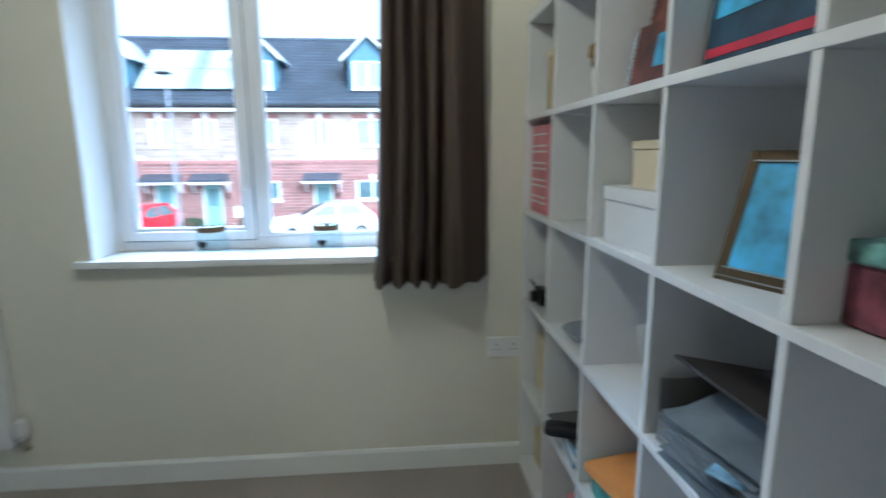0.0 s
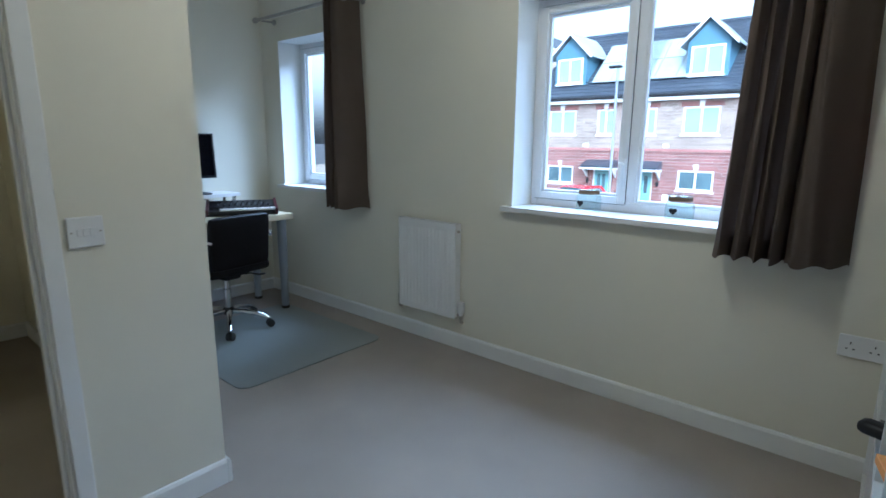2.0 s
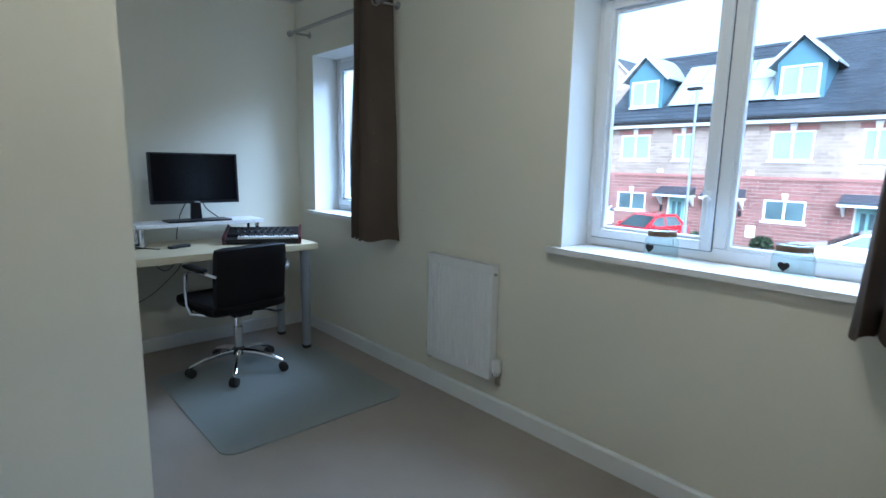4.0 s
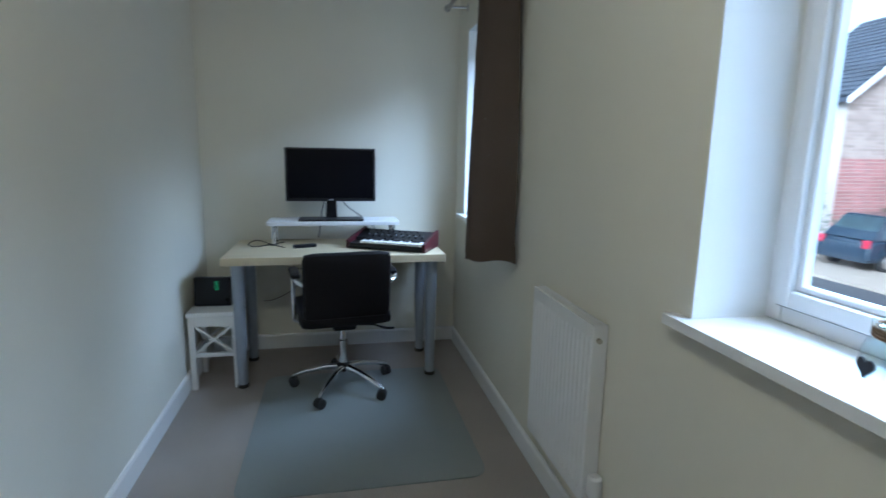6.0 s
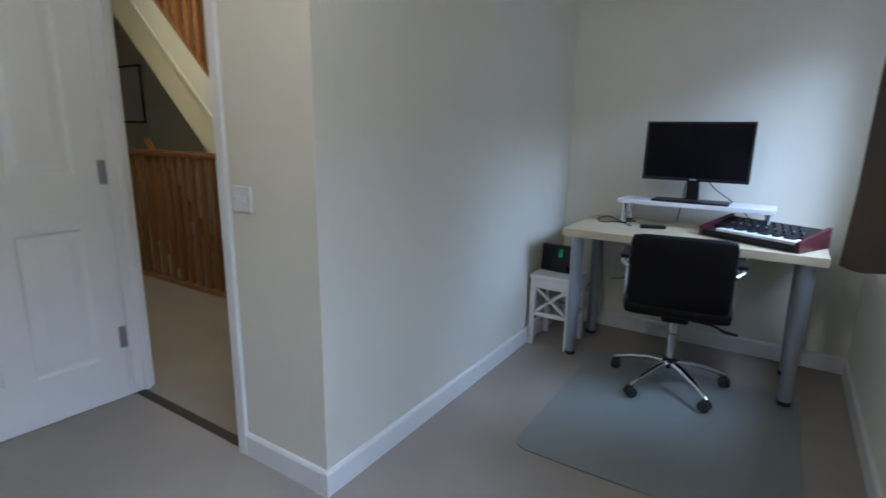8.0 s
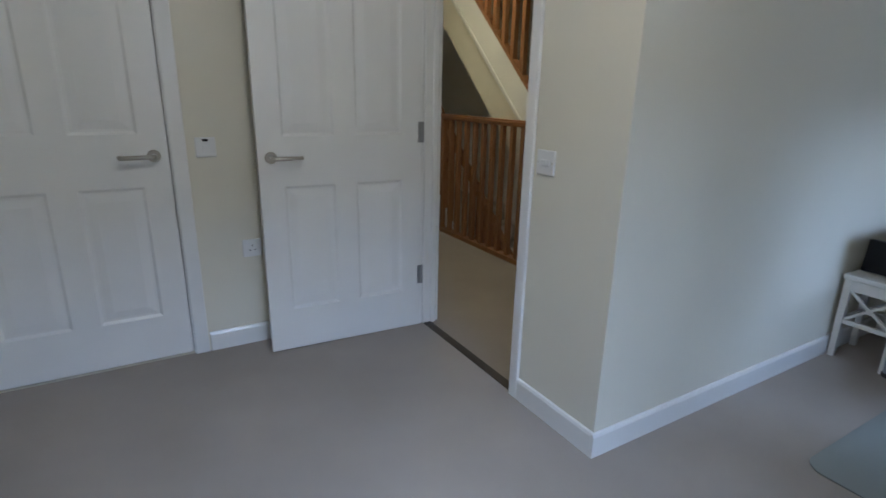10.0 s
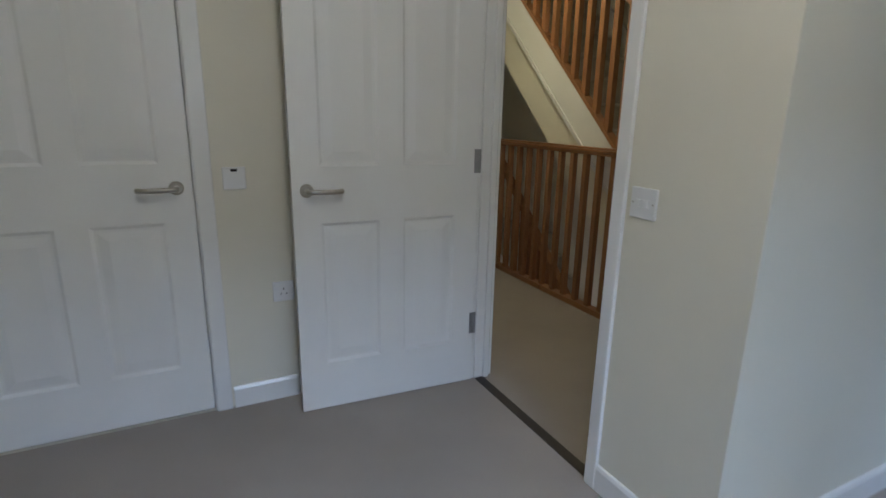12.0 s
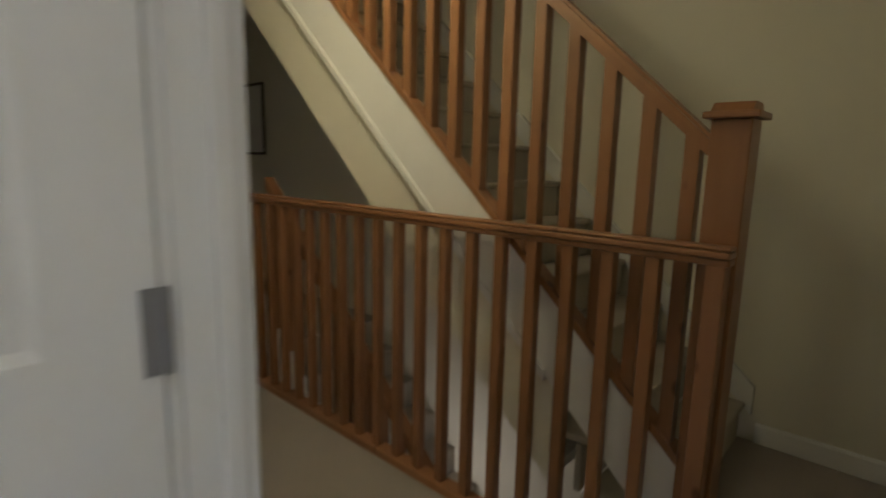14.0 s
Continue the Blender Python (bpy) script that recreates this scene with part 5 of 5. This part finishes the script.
    if solar:
        ang = math.atan2(RIDGE - EAVE, DEEP / 2)
        for i in range(3):
            for j in range(2):
                xa = solar + i * 1.0
                yy0 = 0.9 + j * 1.62
                m = Matrix.Translation((xa, y0, slope_z(y0) + 0.12)) @ R(math.degrees(ang), "X")
                s_ = part("solar_panel", box(0, 0.97, yy0 * 1.0, yy0 + 1.58, 0.0, 0.035), SOLAR, roof, at=m)
    return h


def rowx(k):
    return -13.9 + 5.25 * k


house(rowx(0), 5.25, False, 3.15)
house(rowx(1), 5.25, True, 0.1)
for k in range(2, 6):
    house(rowx(k), 5.25, True, 0.1 if k % 2 else 0)
edge = thing("rainwater_pipe", "dark rainwater pipe on the corner of the terrace", "drainpipe", T((-13.8, YF - 0.08, 0)))
part("pipe", tube([(0, 0, G), (0, 0, EAVE - 0.3)], 0.04, seg=10), SLATE, edge, smooth=True)


def gable_house(x0, x1, y, zr, ze, label, at=None, windows=None, band=0.3, deep=10):
    """A house with its gable towards the street."""
    h = thing("house", label, "house", at or T((0, 0, 0)))
    c = (x0 + x1) / 2
    part("wall", prism([(x0, G), (x1, G), (x1, ze), (c, zr), (x0, ze)], (y, y + deep), "y"), MORTAR, h)
    wins = windows or [(c + 0.9, c + 1.5, 1.4, 2.7), (c + 0.2, c + 0.85, -1.4, -0.2), (c + 1.7, c + 2.35, -1.4, -0.2)]
    bricks_wall("brickwork", x0, x1, G, band, y, wins, BRICK, h)
    bricks_wall("brickwork", x0, x1, band, ze, y, wins, BUFF, h)
    bricks_wall("brickwork", x0, x1, ze, zr - 0.1, y, [], BUFF, h, (c, zr, ze))
    for a, b, z0, z1 in wins:
        far_window(a, b, z0, z1, y - 0.1, h, 1)
    for s in (-1, 1):
        xe = c + s * ((x1 - x0) / 2 + 0.3)
        dz = (zr - ze) / ((x1 - x0) / 2)
        part("roof", prism([(xe, ze - 0.3 * dz), (c, zr), (c, zr + 0.25), (xe, ze - 0.3 * dz + 0.2)], (y - 0.2, y + deep), "y"), TILE, h)
        part("verge", prism([(xe, ze - 0.3 * dz - 0.05), (c, zr - 0.05), (c, zr + 0.2), (xe, ze - 0.3 * dz + 0.18)], (y - 0.3, y - 0.201), "y"), WHITE, h)
    return h


east = gable_house(-5.2, 5.2, 0, 7.85, 3.9, "buff and red brick house, its gable facing the terrace", T((-16.97, 28.0, 0)) @ R(90), [(0.45, 1.25, 2.35, 3.35), (0.0, 1.0, -0.35, 0.85), (1.75, 2.75, -0.35, 0.85)], 1.42, 4.5)
slope = (7.85 - 3.9) / 5.2
for side in (-1, 1):
    bm = bmesh.new()
    for k in range(20):
        u0, u1 = side * (5.5 - 5.5 * k / 20), side * (5.5 - 5.5 * (k + 1) / 20)
        za, zb = 7.85 + 0.26 - slope * abs(u0), 7.85 + 0.24 - slope * abs(u1)
        prism([(u0, za), (u1 * 1.0, zb), (u1, zb + 0.01), (u0, za + 0.05)], (-0.2, 4.5), "y", bm)
    part("tiles", bm, TILE, east, "", "stuff")
gable_house(-36.6, -29.2, 60.0, 13.9, 10.4, "distant brick house with a dark roof up the hill")
yard = thing("fence", "tall brown timber fence before the brick gable", "fence", T((-15.6, 23.6, G + 0.02)) @ R(90))
for k in range(44):
    part("board", box(0.17 * k, 0.17 * k + 0.155, -0.01, 0.012 + 0.006 * (k % 2), 0.03, 1.62 + 0.01 * (k % 3)), FENCEWOOD, yard)
for z in (0.35, 1.3):
    part("rail", box(0, 7.48, 0.02, 0.06, z, z + 0.07), FENCEWOOD, yard)

# cars
def car(name, label, at, length, height, width, paint, group=""):
    c = thing(name, label, "car", at)
    L, H, W = length / 2, height, width / 2
    low = [(-L, 0.32), (-L + 0.03, 0.62), (-L + 0.1, 0.82), (-L * 0.42, 0.98), (L * 0.86, 1.02), (L * 0.97, 0.85), (L, 0.5), (L * 0.98, 0.3)]
    bm = prism(low, (-W, W), "y")
    bmesh.ops.bevel(bm, geom=[e for e in bm.edges if abs(e.verts[0].co.y) > W - 0.01 and abs(e.verts[1].co.y) > W - 0.01 and e.verts[0].co.y * e.verts[1].co.y > 0], offset=0.09, segments=3, affect="EDGES")
    body = part("body", bm, paint, c, smooth=True)
    cab = [(-L * 0.45, 0.96), (-L * 0.02, H - 0.06), (L * 0.12, H), (L * 0.62, H - 0.02), (L * 0.9, 1.0)]
    bm = bmesh.new()
    a = [bm.verts.new((x, -W + 0.06 + (z - 0.96) * 0.28, z)) for x, z in cab]
    b = [bm.verts.new((x, W - 0.06 - (z - 0.96) * 0.28, z)) for x, z in cab]
    for k in range(5):
        j = (k + 1) % 5
        bm.faces.new((a[k], a[j], b[j], b[k]))
    bm.faces.new(a[::-1])
    bm.faces.new(b)
    part("cabin", bm, paint, c)

    def on_side(y, z):
        return y * (W - 0.055 - (z - 0.96) * 0.28)

    for s in (-1, 1):
        for xs_ in (((-L * 0.30, 1.02), (-L * 0.03, H - 0.14), (L * 0.2, H - 0.1), (L * 0.2, 1.02)), ((L * 0.24, 1.02), (L * 0.24, H - 0.1), (L * 0.58, H - 0.12), (L * 0.74, 1.04))):
            bm = bmesh.new()
            v = [bm.verts.new((x, on_side(s, z), z)) for x, z in xs_]
            u = [bm.verts.new((x, on_side(s, z) - s * 0.01, z)) for x, z in xs_]
            bm.faces.new(v)
            bm.faces.new(u[::-1])
            for k in range(4):
                bm.faces.new((v[k], v[(k + 1) % 4], u[(k + 1) % 4], u[k]))
            part("side_window", bm, PANE, c)
        part("mirror", box(-L * 0.33, -L * 0.25, s * W, s * (W + 0.14), 0.98, 1.12, bevel=0.03), paint, c)
        part("headlight", box(-L - 0.005, -L + 0.22, s * (W - 0.1), s * (W - 0.45), 0.64, 0.80, bevel=0.03), CHROME, c)
        part("tail_light", box(L * 0.93, L + 0.0, s * (W - 0.06), s * (W - 0.25), 0.75, 1.0, bevel=0.02), RED, c)
        for x in (-L * 0.62, L * 0.64):
            wh = part("wheel", tube([(x, s * (W - 0.2), 0.3), (x, s * (W + 0.005), 0.3)], 0.3, seg=24), RUBBER, c, smooth=True)
            part("rim", tube([(x, s * (W + 0.004), 0.3), (x, s * (W + 0.015), 0.3)], [0.2, 0.19], seg=20), ROD, wh)
    for nm, p, q in (("windscreen", (-L * 0.43, 1.0), (-L * 0.05, H - 0.1)), ("rear_window", (L * 0.86, 1.06), (L * 0.66, H - 0.09))):
        w0, w1 = W - 0.15, W - 0.25
        sgn = -0.012 if nm == "windscreen" else 0.012
        bm = bmesh.new()
        v = [bm.verts.new(t_) for t_ in ((p[0] + sgn, -w0, p[1]), (p[0] + sgn, w0, p[1]), (q[0] + sgn, w1, q[1] + 0.012), (q[0] + sgn, -w1, q[1] + 0.012))]
        bm.faces.new(v)
        bmesh.ops.solidify(bm, geom=bm.faces[:], thickness=0.01)
        part(nm, bm, PANE, c)
    part("grille", box(-L - 0.012, -L + 0.02, -0.4, 0.4, 0.36, 0.52, bevel=0.01), SLATE, c)
    part("number_plate", box(-L - 0.02, -L - 0.012, -0.26, 0.26, 0.54, 0.64), WHITE, c)
    return c


CARRED = material("red_car_paint", (0.62, 0.02, 0.035), rough=0.25, coat=0.6, stain=0.03)
CARDARK = material("dark_blue_car_paint", (0.02, 0.035, 0.055), rough=0.25, coat=0.6)
CARWHITE = material("white_car_paint", (0.7, 0.72, 0.74), rough=0.25, coat=0.5)
car("car", "small red hatchback parked on a drive", T((-8.75, 21.9, G + 0.05)) @ R(75), 3.6, 1.5, 1.6, CARRED)
car("car", "dark blue estate car parked before a brick gable", T((-12.45, 20.5, G + 0.05)) @ R(-90), 4.6, 1.75, 1.85, CARDARK)
car("car", "white saloon car parked beside the terrace", T((-13.9, 27.3, G + 0.02)) @ R(78), 4.3, 1.45, 1.75, CARWHITE)
car("car", "white car parked on the drive of the terrace", T((-1.7, 22.8, G)) @ R(10), 4.3, 1.5, 1.8, CARWHITE)

# lamp post
lp = thing("street_lamp", "tall grey steel street lamp beside the footway", "street lamp", T((-7.0, 21.6, G)))
part("post", tube([(0, 0, 0), (0, 0, 1.2), (0, 0, 1.25), (0, 0, 6.3)], [0.10, 0.10, 0.06, 0.05], seg=14), GREY, lp, smooth=True)
part("lantern", box(-0.35, 0.15, -0.13, 0.13, 6.3, 6.4, bevel=0.03), SLATE, lp)

# low fence, bushes
fence = thing("fence", "low brown timber fence beside a drive", "fence", T((-7.35, 22.2, G + 0.02)) @ R(-50))
for k in range(6):
    part("slat", box(0, 1.5, -0.012, 0.012, 0.05 + 0.14 * k, 0.17 + 0.14 * k, bevel=0.004), FENCEWOOD, fence)
for x in (0.03, 0.72, 1.41):
    part("post", box(x, x + 0.07, 0.013, 0.08, 0, 0.95, bevel=0.005), FENCEWOOD, fence)


def bush(x, y, r, label):
    b = thing("bush", label, "bush", T((x, y, G)))
    rr = random.Random(int(x * 10))
    bm = bmesh.new()
    for k in range(700):
        a, c = rr.uniform(0, 6.28), rr.uniform(-0.4, 1)
        d = r * rr.uniform(0.6, 1.05)
        p = Vector((math.cos(a) * math.sqrt(1 - c * c) * d, math.sin(a) * math.sqrt(1 - c * c) * d, 0.55 * r + c * d * 0.75))
        u = Vector((rr.uniform(-1, 1), rr.uniform(-1, 1), rr.uniform(-1, 1))).normalized() * 0.09
        w = u.cross(Vector((rr.uniform(-1, 1), 0.3, 1))).normalized() * 0.045
        bm.faces.new([bm.verts.new(q) for q in (p - u, p + w, p + u, p - w)])
    part("leaves", bm, LEAF, b, "", "stuff")
    part("stems", tube([(0, 0, 0), (0.02, 0, r * 0.9)], [0.05, 0.02], seg=6), DARK, b)


bush(-5.6, 26.2, 0.45, "small dark green shrub by a front wall")
bush(-8.2, 26.1, 0.4, "small dark green shrub by a front wall")

# tree by the side window
tree = thing("tree", "dark leafy conifer beside the neighbouring house", "tree", T((-15.2, 18.5, G)))
rr = random.Random(31)
part("trunk", tube([(0, 0, 0), (0.05, 0, 2.5), (0, 0, 5.5)], [0.16, 0.1, 0.03], seg=10), DARK, tree)
for k in range(14):
    z = 1.2 + k * 0.3
    a = k * 2.4
    part("limb", tube([(0, 0, z), (math.cos(a) * (1.6 - k * 0.09), math.sin(a) * (1.6 - k * 0.09), z + 0.2)], [0.04, 0.012], seg=6), DARK, tree)
bm = bmesh.new()
for k in range(5200):
    z = rr.uniform(0.9, 5.9)
    a = rr.uniform(0, 6.28)
    d = (1.75 * (6.1 - z) / 5.2 + 0.1) * math.sqrt(rr.uniform(0.1, 1.0)) * (0.8 + 0.25 * math.sin(5 * a + z * 3))
    p = Vector((math.cos(a) * d, math.sin(a) * d, z - 0.12 * d))
    u = Vector((rr.uniform(-1, 1), rr.uniform(-1, 1), rr.uniform(-0.6, 0.6))).normalized() * 0.11
    w = u.cross(Vector((rr.uniform(-1, 1), 0.3, 1))).normalized() * 0.04
    bm.faces.new([bm.verts.new(q) for q in (p - u, p + w, p + u, p - w)])
part("crown", bm, LEAF, tree, "", "stuff")


# landing and stairs
RISE, GO, Y0, XN = 0.19, 0.202, 0.335, -1.20
SLOPE = RISE / GO


def string_z(y):
    return 0.475 + SLOPE * (0.407 - y)


flight = tagged(new("staircase"), "carpeted staircase rising from the landing", "staircase", "", "structure")
for k in range(14):
    y, z = Y0 - GO * k, RISE * (k + 1)
    bm = box(X_HALL + 0.03, XN - 0.01, y - GO, y + 0.022, z - 0.03, z, bevel=0.014, seg=2)
    block(bm, X_HALL + 0.03, XN - 0.01, y - 0.02, y, z - RISE, z - 0.03)
    part("tread", bm, STAIR_CARPET, flight, smooth=True)
ya, yb = 0.44, -2.422


def slanted(ya, yb, lo, hi, x0, x1):
    """A board along the pitch, its lower and upper edges lo and hi above the string's line."""
    return prism([(ya, string_z(ya) + lo), (yb, string_z(yb) + lo), (yb, string_z(yb) + hi), (ya, string_z(ya) + hi)], (x0, x1), "x")


part("string", slanted(ya, yb, -0.30, -0.03, XN - 0.02, XN + 0.02), GLOSS, flight, "white gloss stair string")
part("string_bead", slanted(0.0, yb, -0.32, -0.285, XN - 0.03, XN + 0.028), GLOSS, flight)
part("soffit", slanted(0.02, yb, -0.66, -0.62, X_HALL, XN - 0.004), PAINT, flight)
part("plaster_side", slanted(0.02, yb, -0.62, -0.30, XN - 0.018, XN - 0.004), PAINT, flight)
part("base_rail", slanted(ya, yb, -0.03, 0.0, XN - 0.03, XN + 0.03), PINE, flight, "varnished pine base rail")
part("wall_string", slanted(0.38, yb, -0.37, -0.24, X_HALL + 0.001, X_HALL + 0.03), GLOSS, flight, "white gloss wall string")


def hand_z(y):
    return 1.325 + SLOPE * 0.97 * (0.41 - y)


bm = bmesh.new()
for lo, hi, w in ((-0.055, -0.028, 0.022), (-0.028, -0.012, 0.029), (-0.012, 0.0, 0.021)):
    prism([(0.43, hand_z(0.43) + lo), (yb, hand_z(yb) + lo), (yb, hand_z(yb) + hi), (0.43, hand_z(0.43) + hi)], (XN - w, XN + w), "x", bm)
part("handrail", bm, PINE, flight, "varnished pine handrail")
for k in range(24):
    y = 0.385 - 0.1165 * k
    bm = prism([(y - 0.019, string_z(y - 0.019)), (y + 0.019, string_z(y + 0.019)), (y + 0.019, hand_z(y + 0.019) - 0.05), (y - 0.019, hand_z(y - 0.019) - 0.05)], (XN - 0.019, XN + 0.019), "x")
    part("baluster", bm, PINE, flight)

newel = tagged(new("newel_post"), "square varnished pine newel post with a moulded cap", "newel post")
newel.location = (XN, 0.475, 0)
part("post", box(-0.045, 0.045, -0.045, 0.045, -0.001, 1.345, bevel=0.004, seg=2), PINE, newel)
bm = box(-0.062, 0.062, -0.062, 0.062, 1.345, 1.362, bevel=0.004, seg=2)
prism([(-0.058, 1.362), (0.058, 1.362), (0.03, 1.384), (-0.03, 1.384)], (-0.045, 0.045), "y", bm)
part("cap", bm, PINE, newel)

XR = -1.12
rail = tagged(new("landing_balustrade"), "varnished pine balustrade along the stairwell", "balustrade", "", "structure")
bm = bmesh.new()
for lo, hi, w in ((1.0, 1.018, 0.024), (1.018, 1.036, 0.032), (1.036, 1.047, 0.024)):
    block(bm, XR - w, XR + w, -4.8, 0.52, lo, hi, bevel=0.005, seg=2)
part("handrail", bm, PINE, rail, "varnished pine handrail")
part("base_rail", box(XR - 0.032, XR + 0.032, -4.8, 0.52, -0.001, 0.036, bevel=0.003), PINE, rail)
part("end_post", box(XR - 0.022, XR + 0.022, 0.468, 0.512, 0.036, 1.002, bevel=0.002), PINE, rail)
one = part("baluster", box(-0.018, 0.018, -0.018, 0.018, 0.034, 1.002, bevel=0.002), PINE, rail, at=T((XR, 0.34, 0)))
for k in range(1, 42):
    c = copy_thing(one, T((XR, 0.34 - 0.1215 * k, 0)))

# the flight that goes down
down = tagged(new("lower_staircase"), "lower flight going down with pine balusters", "staircase", "", "structure")


def down_z(y):
    return -0.06 - SLOPE * (y + 1.45)


part("handrail", prism([(-1.85, down_z(-1.85) + 0.75), (0.3, down_z(0.3) + 0.75), (0.3, down_z(0.3) + 0.81), (-1.85, down_z(-1.85) + 0.81)], (-1.29, -1.235), "x"), PINE, down)
for k in range(16):
    y = -1.80 + 0.115 * k
    part("baluster", prism([(y - 0.017, down_z(y)), (y + 0.017, down_z(y)), (y + 0.017, down_z(y) + 0.76), (y - 0.017, down_z(y) + 0.76)], (-1.279, -1.245), "x"), PINE, down)
part("string", prism([(-2.5, down_z(-2.5) - 0.25), (0.3, down_z(0.3) - 0.25), (0.3, down_z(0.3)), (-2.5, down_z(-2.5))], (-1.285, -1.24), "x"), GLOSS, down)
for k in range(11):
    y, z = -2.2 + GO * k, -RISE * (k + 1)
    part("tread", box(X_HALL, -1.29, y - 0.03, y + GO, z - 0.2, z, bevel=0.01), STAIR_CARPET, down)
part("top_landing", box(X_HALL, -1.18, -4.8, -2.2, -0.2, -0.002), STAIR_CARPET, down)

pic = thing("picture_frame", "dark-framed picture on the stairwell wall", "picture", T((X_HALL + 0.002, -4.18, 1.6)))
part("frame", boxes([(0, 0.02, -0.28, -0.255, -0.34, 0.34), (0, 0.02, 0.255, 0.28, -0.34, 0.34), (0, 0.02, -0.255, 0.255, 0.315, 0.34), (0, 0.02, -0.255, 0.255, -0.34, -0.315)], bevel=0.003), DARK, pic)
part("picture", box(0, 0.008, -0.255, 0.255, -0.315, 0.315), MELAMINE, pic)
